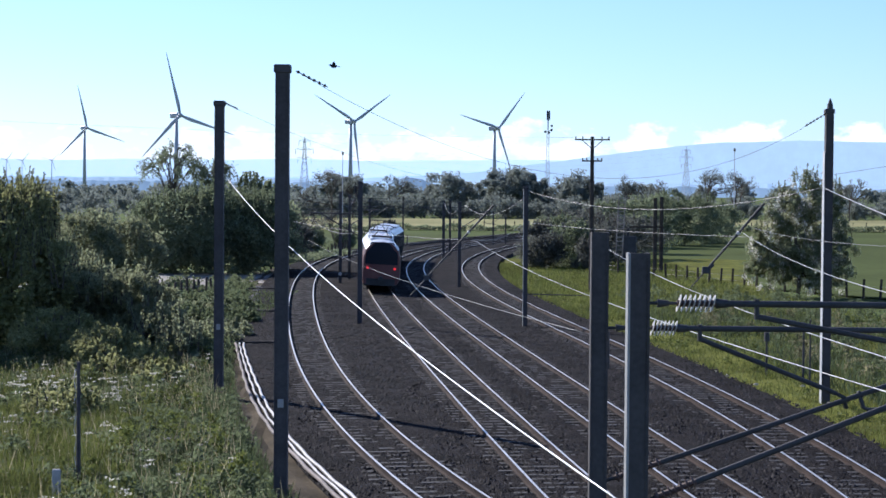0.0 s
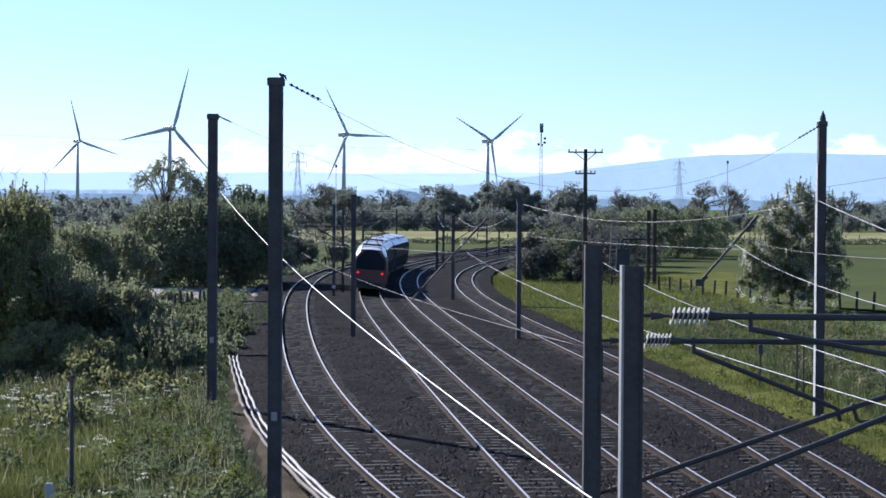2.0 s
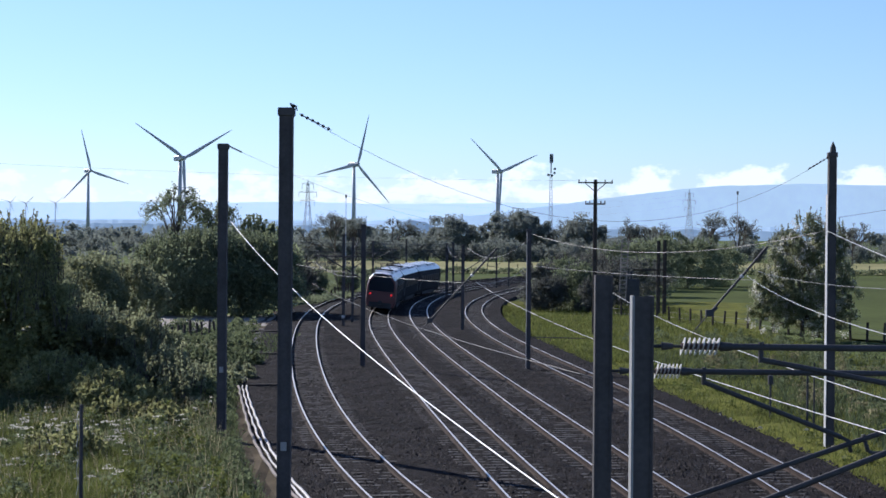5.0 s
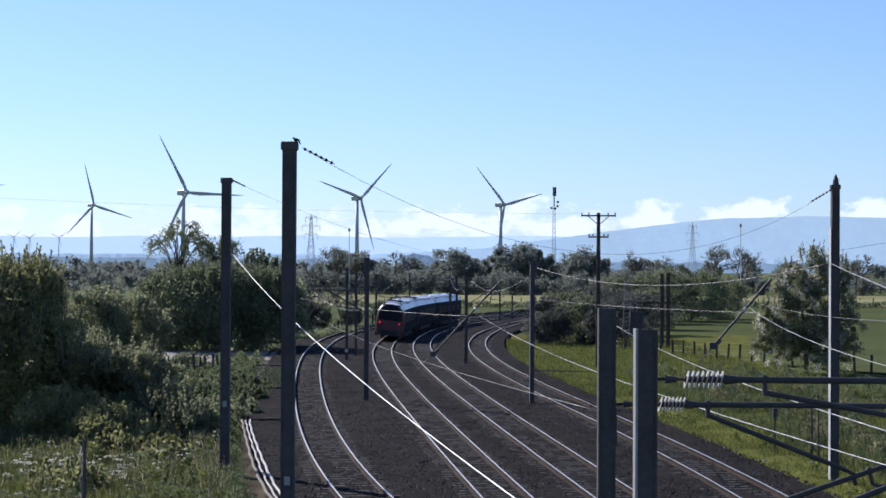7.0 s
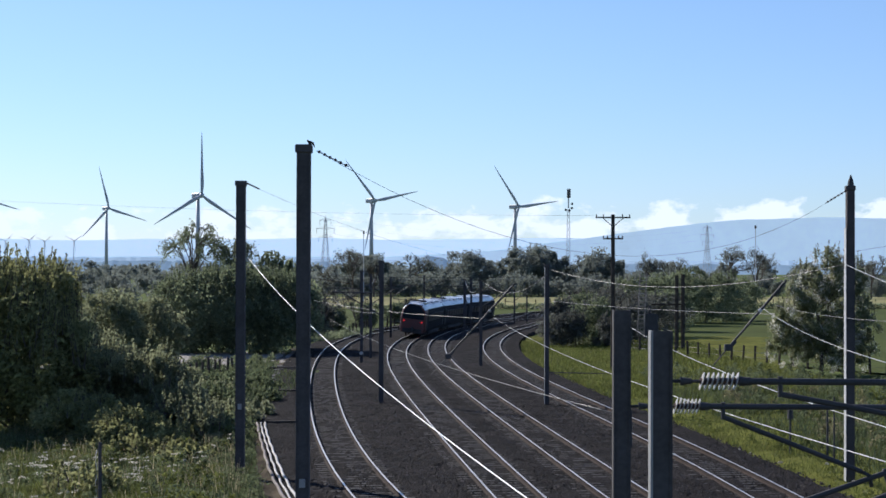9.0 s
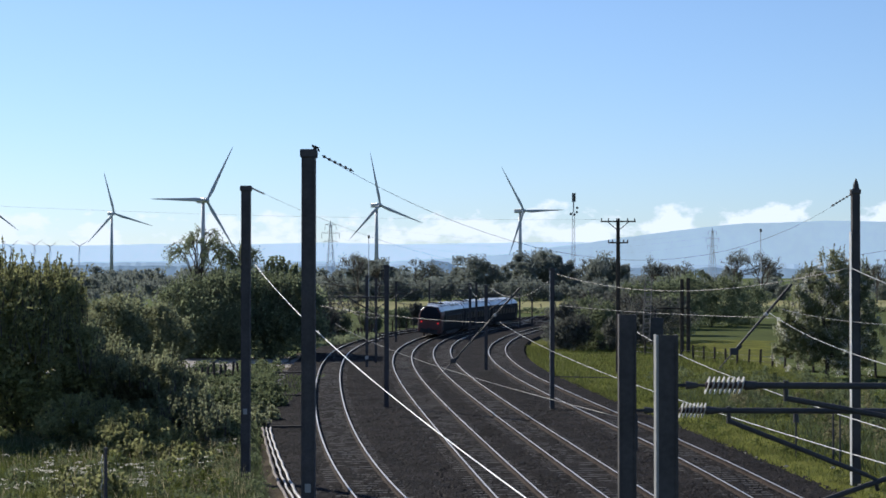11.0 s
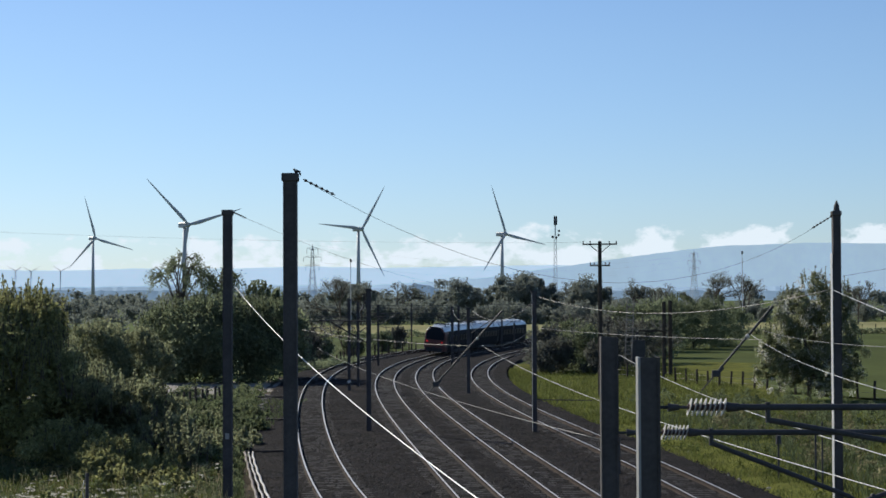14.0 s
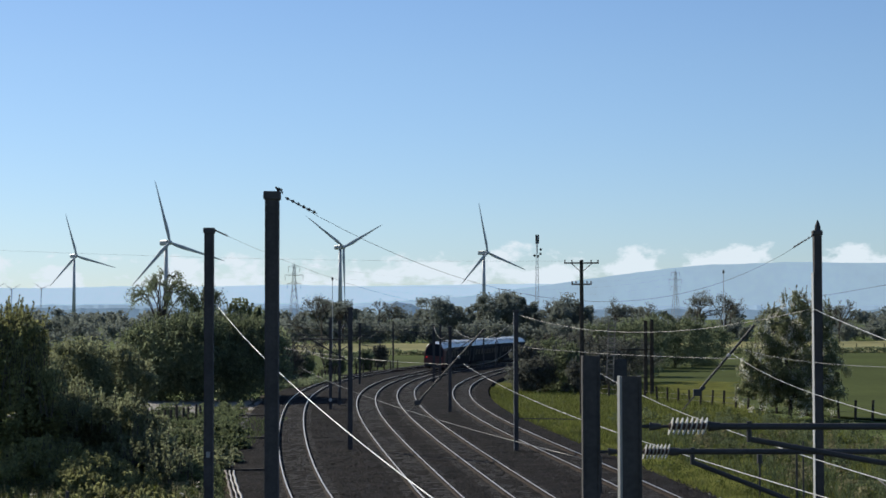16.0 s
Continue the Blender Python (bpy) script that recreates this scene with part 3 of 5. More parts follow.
def arching_tree(x, y, h, reach, seed, label):
    """A trunk whose limbs rise, arch over and hang, leafed towards their ends."""
    rng = np.random.default_rng(seed)
    e = empty("tree", label, "tree", "", "", pose(x, y, -0.45))
    top = h * 0.60
    bm = bmesh.new()
    rod(bm, (0, 0, -0.15), (0.1, 0, top), 0.2, 0.13, 9)
    part("trunk", bm, M_BARK, e, "dark trunk")
    segs, leaves = [], []

    def stem(p, az, out, rise, drop, r, n, lf):
        d = np.array([math.cos(az), math.sin(az) * 0.8, 0.0])
        pts = []
        for i in range(n + 1):
            t = i / n
            z = rise * math.sin(min(1.0, t / 0.62) * math.pi / 2) - drop * max(0.0, t - 0.55) ** 1.6 * 5.5
            q = p + d * out * t ** 0.85 + np.array([0, 0, z]) + (rng.normal(0, 0.07, 3) if i else 0)
            pts.append(q)
        for i in range(n):
            segs.append((pts[i], pts[i + 1], r * (1 - 0.75 * i / n), r * (1 - 0.75 * (i + 1) / n)))
        k = rng.random(lf) ** 0.7 * 0.62 + 0.38
        f = np.minimum((k * n).astype(int), n - 1)
        P = np.array(pts)
        leaves.append(P[f] + (P[f + 1] - P[f]) * (k * n - f)[:, None] + rng.normal(0, 0.13, (lf, 3)))
        return pts

    for i in range(17):
        az = i * 2.4 + rng.normal(0, 0.2)
        out = reach * rng.uniform(0.25, 0.85)
        rise = (h - top) * (1.02 - 0.42 * (out / reach) ** 2) * rng.uniform(0.86, 1.0)
        pts = stem(np.array([0.1, 0, top - rng.uniform(0, 0.9)]), az, out, rise, rng.uniform(0.3, 0.9), 0.062, 9, 60)
        for _ in range(3):
            k = rng.integers(3, 8)
            stem(pts[k], az + rng.normal(0, 0.9), reach * rng.uniform(0.2, 0.42), rng.uniform(0.1, 0.5), rng.uniform(0.4, 1.0), 0.034, 6, 48)
    verts, faces = [], []
    for a, b, r0, r1 in segs:
        d = (b - a) / (np.linalg.norm(b - a) + 1e-9)
        u = np.cross(d, (0.3, 0.9, 0.2))
        u /= np.linalg.norm(u) + 1e-9
        w = np.cross(d, u)
        n0 = len(verts)
        for c, rr in ((a, r0), (b, r1)):
            for t in range(4):
                verts.append(c + (u * math.cos(t * 1.5708) + w * math.sin(t * 1.5708)) * rr)
        faces += [(n0 + t, n0 + (t + 1) % 4, n0 + 4 + (t + 1) % 4, n0 + 4 + t) for t in range(4)]
    part("limb_frame", raw_mesh("limb_frame", verts, faces, M_BARK), None, e)
    part("crown", quads("crown", leaf_quads(rng, np.concatenate(leaves), 0.10, up=-0.3), M_LEAF_DARK), None, e)
    return e


def build_branching():
    arching_tree(-24.3, 161, 11.5, 4.6, 301, "thin-leaved tree with arching limbs above the thicket")
    arching_tree(-20.9, 161.5, 10.3, 3.2, 302, "thin-leaved tree with arching limbs above the thicket")
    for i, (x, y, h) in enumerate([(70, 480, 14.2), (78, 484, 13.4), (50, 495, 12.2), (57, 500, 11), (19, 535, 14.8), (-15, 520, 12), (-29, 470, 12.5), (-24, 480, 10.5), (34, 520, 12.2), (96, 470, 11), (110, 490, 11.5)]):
        branching_tree(x, y, h, 0.45, 310 + i, "bare branching tree in the distant hedgerow", 0.3, 5, 1300, 0.2, M_LEAF_HAZED, twig=0.04)
    for i, (x, y, h) in enumerate([(-15.2, 192, 5.4), (-13.0, 216, 5.0), (16.5, 186, 6.0), (12.0, 192, 5.6)]):
        branching_tree(x, y, h, 0.42, 340 + i, "thin bare sapling beside the line", 0.08, 5, 500, 0.12, M_TWIG, twig=0.012)


build_branching()


def build_woods():
    wood("distant_wood", -120, 150, 540, 60, 5.0, 9.0, 76, 1900, 0.32, M_LEAF_HAZED, "dark hedgerow wood behind the crop field", 51)
    wood("distant_wood", 30, 230, 500, 40, 4.5, 7.0, 50, 1700, 0.32, M_LEAF_HAZED, "dark hedgerow along the pale field", 52)
    wood("distant_hedge", -75, 75, 484, 8, 4.0, 7.0, 80, 750, 0.36, M_LEAF_HAZED, "continuous hedge behind the crop field", 56)
    wood("distant_wood", -420, -60, 700, 150, 6, 11, 70, 520, 0.8, M_LEAF_HAZED, "distant wood on the plain", 53)
    wood("distant_wood", -700, 700, 1250, 250, 9, 15, 130, 340, 1.6, M_LEAF_HAZED, "far woods on the plain", 54)
    wood("distant_wood", -170, -45, 330, 60, 4.0, 7.5, 30, 1200, 0.36, M_LEAF_HAZED, "hedges and trees beyond the thicket", 55)
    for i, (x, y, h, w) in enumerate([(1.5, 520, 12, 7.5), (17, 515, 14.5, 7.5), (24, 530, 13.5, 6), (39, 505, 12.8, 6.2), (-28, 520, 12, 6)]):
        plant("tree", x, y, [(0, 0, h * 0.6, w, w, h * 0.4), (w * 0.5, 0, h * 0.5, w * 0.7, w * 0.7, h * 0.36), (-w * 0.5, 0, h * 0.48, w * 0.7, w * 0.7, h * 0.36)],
              16000, 0.31, M_LEAF_HAZED, "round dark tree standing in the far hedgerow", "tree", 60 + i, trunk=h * 0.3, r=0.35, clumps=60, group="hedgerow trees")


build_woods()


def hedgerow(pts, h, w, per_m, leaf, mat, label, seed):
    """A low clipped hedge that follows a field's edge."""
    rng = np.random.default_rng(seed)
    out = []
    for (xa, ya), (xb, yb) in zip(pts, pts[1:]):
        n = int(math.hypot(xb - xa, yb - ya) * per_m)
        t = rng.random((n, 1))
        rise = h * (0.8 + 0.35 * np.sin(t * 37 + xa) * np.sin(t * 91))
        out.append(np.c_[xa + (xb - xa) * t + rng.normal(0, w, (n, 1)), ya + (yb - ya) * t + rng.normal(0, w, (n, 1)), rng.random((n, 1)) ** 0.7 * rise - 0.4])
    tagged(new("field_hedge", quads("field_hedge", leaf_quads(rng, np.concatenate(out), leaf), mat)), label, "hedge", kind="stuff")


hedgerow([(-75, 329), (20, 339), (60, 350), (330, 350)], 1.2, 0.4, 70, 0.27, M_LEAF_DARK, "low dark hedge between pasture and crop field", 121)
hedgerow([(-30, 176), (-14, 178), (-11, 200)], 0.9, 0.5, 200, 0.13, M_LEAF_DARK, "ragged hedge at the corner of the pasture", 122)


# ---- distance: hills ----
def hills(name, y, x0, x1, base, prof, colour, strength, seed, label, jag=1.5):
    n = 420
    verts, faces = [], []
    for i in range(n + 1):
        x = x0 + (x1 - x0) * i / n
        h = np.interp(x, [p[0] for p in prof], [p[1] for p in prof])
        h += 3.5 * noise.noise(Vector((x * 0.004, seed, 0))) + jag * (noise.noise(Vector((x * 0.02, seed, 4))) + 0.7 * noise.noise(Vector((x * 0.07, seed, 9))))
        verts += [(x, y, base), (x, y + 60, max(h, base + 1))]
    for i in range(n):
        faces.append((2 * i, 2 * i + 2, 2 * i + 3, 2 * i + 1))
    # haze is put into the blue base colour and an emission of its own
    m = material(name + "_painted_haze", colour, 1.0, spread=0.13, scale=0.006, fine=0.03, bump=0, spec=0.0)
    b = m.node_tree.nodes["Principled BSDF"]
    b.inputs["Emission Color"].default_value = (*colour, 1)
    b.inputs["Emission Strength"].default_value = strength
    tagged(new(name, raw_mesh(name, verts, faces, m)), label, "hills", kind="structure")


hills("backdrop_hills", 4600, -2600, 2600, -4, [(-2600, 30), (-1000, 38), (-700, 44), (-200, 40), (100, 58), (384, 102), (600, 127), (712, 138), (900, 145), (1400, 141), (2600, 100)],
      (0.41, 0.53, 0.625), 0.70, 1.0, "hills under painted pale blue haze")
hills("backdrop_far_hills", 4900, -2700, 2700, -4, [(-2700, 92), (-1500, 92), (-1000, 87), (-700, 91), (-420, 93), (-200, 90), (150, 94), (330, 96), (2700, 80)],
      (0.51, 0.635, 0.745), 0.76, 3.0, "far hills faded by painted haze")
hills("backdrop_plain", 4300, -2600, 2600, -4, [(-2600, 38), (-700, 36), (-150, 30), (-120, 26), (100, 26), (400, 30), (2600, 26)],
      (0.35, 0.46, 0.55), 0.58, 5.0, "wooded plain under painted blue haze", jag=4.5)


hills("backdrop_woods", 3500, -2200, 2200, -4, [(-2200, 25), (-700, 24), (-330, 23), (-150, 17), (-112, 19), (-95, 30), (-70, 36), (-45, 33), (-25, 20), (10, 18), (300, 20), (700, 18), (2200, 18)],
      (0.23, 0.32, 0.40), 0.38, 9.0, "far woods under painted dark blue haze", jag=4.0)


# ---- wind turbines ----
def blade_mesh():
    secs = [(0.0, 0.9, 0.9, 0), (1.5, 0.9, 0.9, 0), (5, 1.2, 0.65, 0.25), (9, 1.4, 0.5, 0.35), (18, 1.05, 0.34, 0.2), (30, 0.68, 0.2, 0.1), (40, 0.38, 0.1, 0.04), (44.5, 0.10, 0.04, 0)]
    verts, faces, n = [], [], 8
    for z, c, t, o in secs:
        for k in range(n):
            a = 2 * math.pi * k / n
            verts.append((c * math.cos(a) + o, t * math.sin(a), z))
    for i in range(len(secs) - 1):
        for k in range(n):
            faces.append((i * n + k, i * n + (k + 1) % n, (i + 1) * n + (k + 1) % n, (i + 1) * n + k))
    faces.append(tuple((len(secs) - 1) * n + k for k in range(n)))
    return raw_mesh("blade", verts, faces, M_WHITE, smooth=True)


BLADE = blade_mesh()
ROTORS = []


def turbine(x, y, hub, yaw, size=1.0, label="tall white three-bladed wind turbine on the plain"):
    e = empty("wind_turbine", label, "wind turbine", "wind farm", "", pose(x, y, -0.5))
    bm = bmesh.new()
    rod(bm, (0, 0, 0), (0, 0, (hub - 1.2)), 2.0 * size, 1.15 * size, 20)
    part("tower", bm, M_WHITE, e, smooth=True)
    turn = pose(0, 0, hub + 0.5, 0, 0, yaw)
    bm = bmesh.new()
    box(bm, -1.7 * size, 1.7 * size, -3.6 * size, 6.6 * size, -1.7 * size, 1.9 * size, bevel=0.5 * size)
    nac = part("nacelle", bm, M_WHITE, e)
    nac.matrix_basis = turn
    bm = bmesh.new()
    r = bmesh.ops.create_uvsphere(bm, u_segments=14, v_segments=9, radius=1.7 * size)
    bmesh.ops.scale(bm, vec=(1, 1.25, 1), verts=r["verts"])
    rotor = part("rotor", bm, M_WHITE, e, smooth=True)
    seat = turn @ pose(0, -5.2 * size, 0, -5)
    rotor.matrix_basis = seat
    for k in range(3):
        b = part("blade", BLADE, None, rotor)
        b.matrix_basis = pose(0, 0, 0, 0, 120 * k, 0) @ pose(0, 0, 0, 2) @ Matrix.Diagonal((size, size, size, 1))
    ROTORS.append((rotor, seat))
    return rotor


turbine(-367.2, 1850, 69.2, 38)
turbine(-199.4, 1350, 62.1, 38, 1.07)
turbine(-84.4, 1640, 69.6, 38, 1.09)
turbine(49.9, 1780, 69.3, 38, 1.13)
turbine(-463.0, 1700, 75.4, 38)
turbine(-1070, 4200, 72, 38, 0.58)
turbine(-1015, 4200, 74, 38, 0.58)
turbine(-967, 4150, 71, 38, 0.58)
turbine(-899, 4150, 72, 38, 0.58)


# ---- masts of the overhead line ----
def mast(x, y, h, w=0.28, yaw=0.0, lit=False, cap=True, pale=False, base_z=-0.35, tag=0.0, label="tall dark steel overhead line mast of H section"):
    e = empty("overhead_line_mast", label, "overhead line mast", "overhead line masts", "", pose(x, y, base_z, 0, 0, yaw))
    t = w * 0.11
    H = h - base_z
    g = w * 0.52
    bm = bmesh.new()
    box(bm, -w / 2, -w / 2 + t, -g, g, 0, H)
    # pale: sunlight on the left flange is put into its colour
    part("flange", bm, M_MASTLIT if pale else M_MAST, e)
    bm = bmesh.new()
    box(bm, w / 2 - t, w / 2, -g, g, 0, H)
    part("flange", bm, M_MAST, e)
    bm = bmesh.new()
    box(bm, -w / 2 + t, w / 2 - t, -g * 0.86, -g * 0.86 + t, 0, H)
    part("web", bm, M_MAST, e)
    bm = bmesh.new()
    box(bm, -w * 1.1, w * 1.1, -w * 1.1, w * 1.1, -0.2, 0.04, bevel=0.03)
    part("foundation", bm, M_SLEEPER, e, "concrete foundation block")
    if lit:
        # thin strip added to show the mast's sunlit edge as white colour
        bm = bmesh.new()
        box(bm, -w * 0.66, -w * 0.60, -w * 0.55, w * 0.65, 0.1, H * lit)
        part("sunlit_edge_strip", bm, M_SUNLIT_EDGE, e, "added white strip for the sunlit edge of the mast")
    if tag:
        bm = bmesh.new()
        box(bm, -0.07, 0.07, -g - 0.012, -g, tag - 0.1, tag + 0.1, bevel=0.004)
        part("tag_plate", bm, M_MASTLIT, e, "small pale plate on the face of the mast")
    if cap:
        bm = bmesh.new()
        box(bm, -w * 0.62, w * 0.62, -w * 0.58, w * 0.58, H - w * 0.55, H + 0.02, bevel=0.02)
        part("cap_bracket", bm, M_MAST, e)
    return e


mast(-3.70, 41.5, 9.67, 0.31, tag=2.28)
mast(-7.72, 62.3, 9.86, 0.31, tag=2.45)
mast(12.98, 61.0, 9.67, 0.26, lit=0.86, label="tall dark steel mast with a painted sunlit edge beside the verge")
mast(-4.38, 95.4, 7.3, 0.24)
mast(4.30, 94.3, 7.13, 0.24, pale=True)
mast(-7.75, 136.5, 6.74, 0.22)
mast(-7.4, 143, 6.5, 0.2)
mast(-7.6, 187, 6.1, 0.22)
mast(-5.6, 252, 6.1, 0.22)
mast(1.21, 132.2, 6.06, 0.24)
mast(0.05, 189, 5.9, 0.28)
mast(0.75, 197, 5.9, 0.24)
mast(6.6, 238, 4.3, 0.22)
mast(8.4, 243, 3.4, 0.2)
mast(1.95, 22.5, 6.32, 0.215, cap=False, label="short dark steel cantilever mast before the bridge")
mast(2.00, 18.5, 6.2, 0.225, cap=False, pale=True, label="short dark cantilever mast with its sunlit flange painted pale")


def wire(name, a, b, low, r, mat, label, past=0.0):
    a, b = Vector(a), Vector(b)
    us = [-past + (1 + past) * i / 26 for i in range(27)]
    ob = tube(name, [a.lerp(b, u) - Vector((0, 0, 4 * low * u * (1 - u))) for u in us], r * 0.62, mat)
    return tagged(ob, label, "wire", "overhead line wires")


def insulator(name, a, b, n, r, mat, parent=None, core=0.3, core_mat=None):
    """A core from a to b that carries a row of round sheds."""
    a, b = Vector(a), Vector(b)
    bm = bmesh.new()
    rod(bm, a, b, r * core, seg=8)
    c = part(name, bm, core_mat or mat, parent, "ribbed glazed insulator")
    d = (b - a) / n
    L = d.length
    bm = bmesh.new()
    rod(bm, (0, 0, -0.14 * L), (0, 0, 0.0), r, r * 0.95, 12)
    rod(bm, (0, 0, 0.0), (0, 0, 0.16 * L), r * 0.95, r * 0.5, 12)
    me = bpy.data.meshes.new("shed")
    bm.to_mesh(me)
    bm.free()
    me.materials.append(mat)
    q = d.to_track_quat("Z", "Y").to_matrix().to_4x4()
    for i in range(n):
        s = part("shed", me, None, c)
        s.matrix_basis = Matrix.Translation(a + d * (i + 0.5)) @ pose(0, 0, 0, 0, 16 if abs(d.z) < 0.1 * L else 0, 0) @ q
    return c


def build_wires():
    w = "pale overhead wire sagging between the masts"
    wire("feeder_wire", (-7.45, 62.0, 7.25), (1.72, 15.3, 4.05), 0.42, 0.0145, M_BRIGHT, "bright bare feeder wire from a tall mast")
    wire("contact_wire", (4.64, 19, 4.75), (1.33, 80, 4.71), 0.33, 0.010, M_FEED, w, past=0.18)
    wire("contact_wire", (5.62, 23, 4.75), (6.10, 68, 4.77), 0.22, 0.011, M_FEED, w, past=0.1)
    wire("catenary_wire", (7.34, 30, 5.2), (10.18, 62, 5.56), 0.19, 0.011, M_FEED, w, past=0.18)
    wire("catenary_wire", (9.79, 40, 5.68), (12.9, 75, 5.4), 0.12, 0.011, M_WIRE, w, past=0.18)
    wire("catenary_wire", (4.39, 94.3, 6.89), (12.81, 61, 7.05), 0.86, 0.020, M_WIRE, w)
    wire("catenary_wire", (12.81, 61, 7.05), (7.59, 29, 6.29), 0.02, 0.014, M_FEED, w)
    wire("catenary_wire", (4.62, 95, 5.2), (10.32, 60, 5.38), 0.10, 0.015, M_WIRE, w)
    wire("catenary_wire", (1.33, 80, 4.71), (4.1, 94.3, 5.1), 0.3, 0.015, M_WIRE, w)
    wire("contact_wire", (-9.92, 120, 4.74), (1.11, 95, 4.28), 0.18, 0.018, M_WIRE, w)
    wire("contact_wire", (-10.44, 140, 3.0), (3.44, 42, 3.52), 0.41, 0.013, M_WIRE, w)
    wire("contact_wire", (-10.5, 140, 4.9), (-4.4, 95.4, 4.6), 0.5, 0.016, M_WIRE, w)
    wire("catenary_wire", (1.54, 130, 5.87), (4.18, 94.3, 6.51), 0.79, 0.022, M_WIRE, w)
    wire("catenary_wire", (1.21, 132.2, 5.9), (0.05, 189, 5.8), 1.0, 0.022, M_WIRE, w)
    wire("catenary_wire", (-7.75, 136.5, 6.3), (-7.4, 150, 6.2), 0.7, 0.03, M_WIRE, w)
    wire("headspan_wire", (-3.35, 41.5, 9.52), (12.80, 61, 9.50), 2.29, 0.008, M_TUBE, "thin dark headspan wire across the four tracks")
    wire("headspan_wire", (-7.46, 62, 9.77), (4.29, 94, 7.04), 0.76, 0.007, M_TUBE, "thin dark headspan wire between two masts")
    wire("cross_span_wire", (-11.77, 140, 6.14), (5.1, 190, 5.88), 0.13, 0.025, M_TUBE, "dark cross span wire far down the line")
    wire("cross_span_wire", (-15.5, 190, 6.2), (8.2, 190, 6.15), 0.15, 0.03, M_TUBE, "dark cross span wire far down the line")
    wire("cross_span_wire", (-7.6, 187, 4.8), (0.05, 189, 4.75), 0.1, 0.03, M_TUBE, "dark cross span wire far down the line")
    wire("telegraph_wire", (9.33, 130, 10.77), (-34.7, 107.0, 11.2), 0.33, 0.008, M_WIRE, "thin telegraph wire across the sky")
    wire("telegraph_wire", (13.18, 61, 7.49), (20.49, 70, 8.53), 0.02, 0.010, M_TUBE, "thin dark wire leading off the tall mast")
    tagged(tube("wire_clip", [(5.62, 22.5, 4.45), (5.62, 22.5, 4.70), (5.62, 23.0, 4.75)], 0.012, M_TUBE), "thin steel dropper holding the contact wire", "dropper")
    # strings of insulators at the ends of the headspan
    for a, b, h in (((-3.40, 41.5, 9.55), (-2.72, 42.3, 9.23), 0), ((12.86, 61, 9.53), (11.95, 59.95, 9.07), 0), ((-7.50, 62.2, 9.79), (-7.15, 62.9, 9.62), 0)):
        e = empty("headspan_insulator", "string of dark glazed insulators at a mast head", "insulator", "headspan insulators")
        insulator("insulator_core", a, b, 6, 0.036, M_INSULD, e)
    # struts that hold the wires off line
    for a, b, k in (((1.67, 60, 6.37), (-1.09, 60, 3.35), 0.30), ((7.99, 45, 6.58), (6.20, 45, 4.49), 0.36)):
        a, b = Vector(a), Vector(b)
        e = empty("pull_off_arm", "long dark steel pull-off arm with a block at its foot", "pull-off arm", "pull-off arms")
        bm = bmesh.new()
        rod(bm, a, a.lerp(b, 0.80), 0.036, 0.028, 8)
        part("tube", bm, M_TUBE, e)
        bm = bmesh.new()
        rod(bm, a.lerp(b, 0.80), b, 0.018, 0.014, 6)
        part("tail_rod", bm, M_TUBE, e)
        bm = bmesh.new()
        box(bm, -0.10, 0.10, -0.06, 0.06, -0.085, 0.085, bevel=0.015)
        rod(bm, (0.10, 0, 0.06), (0.19, 0, 0.15), 0.04, 0.034, 8)
        o = part("clevis_block", bm, M_TUBE, e, "dark block at the foot of the arm")
        o.location = a.lerp(b, 0.80)
        bm = bmesh.new()
        bmesh.ops.create_uvsphere(bm, u_segments=10, v_segments=6, radius=0.055)
        c = part("clamp", bm, M_INSUL, e, "bright metal clamp")
        c.location = a.lerp(b, k)
    wire("stay_wire", (1.67, 60, 6.37), (4.3, 94.2, 6.6), 0.2, 0.012, M_TUBE, "thin stay of the pull-off arm")
    wire("stay_wire", (7.99, 45, 6.58), (12.95, 61, 7.0), 0.1, 0.010, M_TUBE, "thin stay of the pull-off arm")


build_wires()


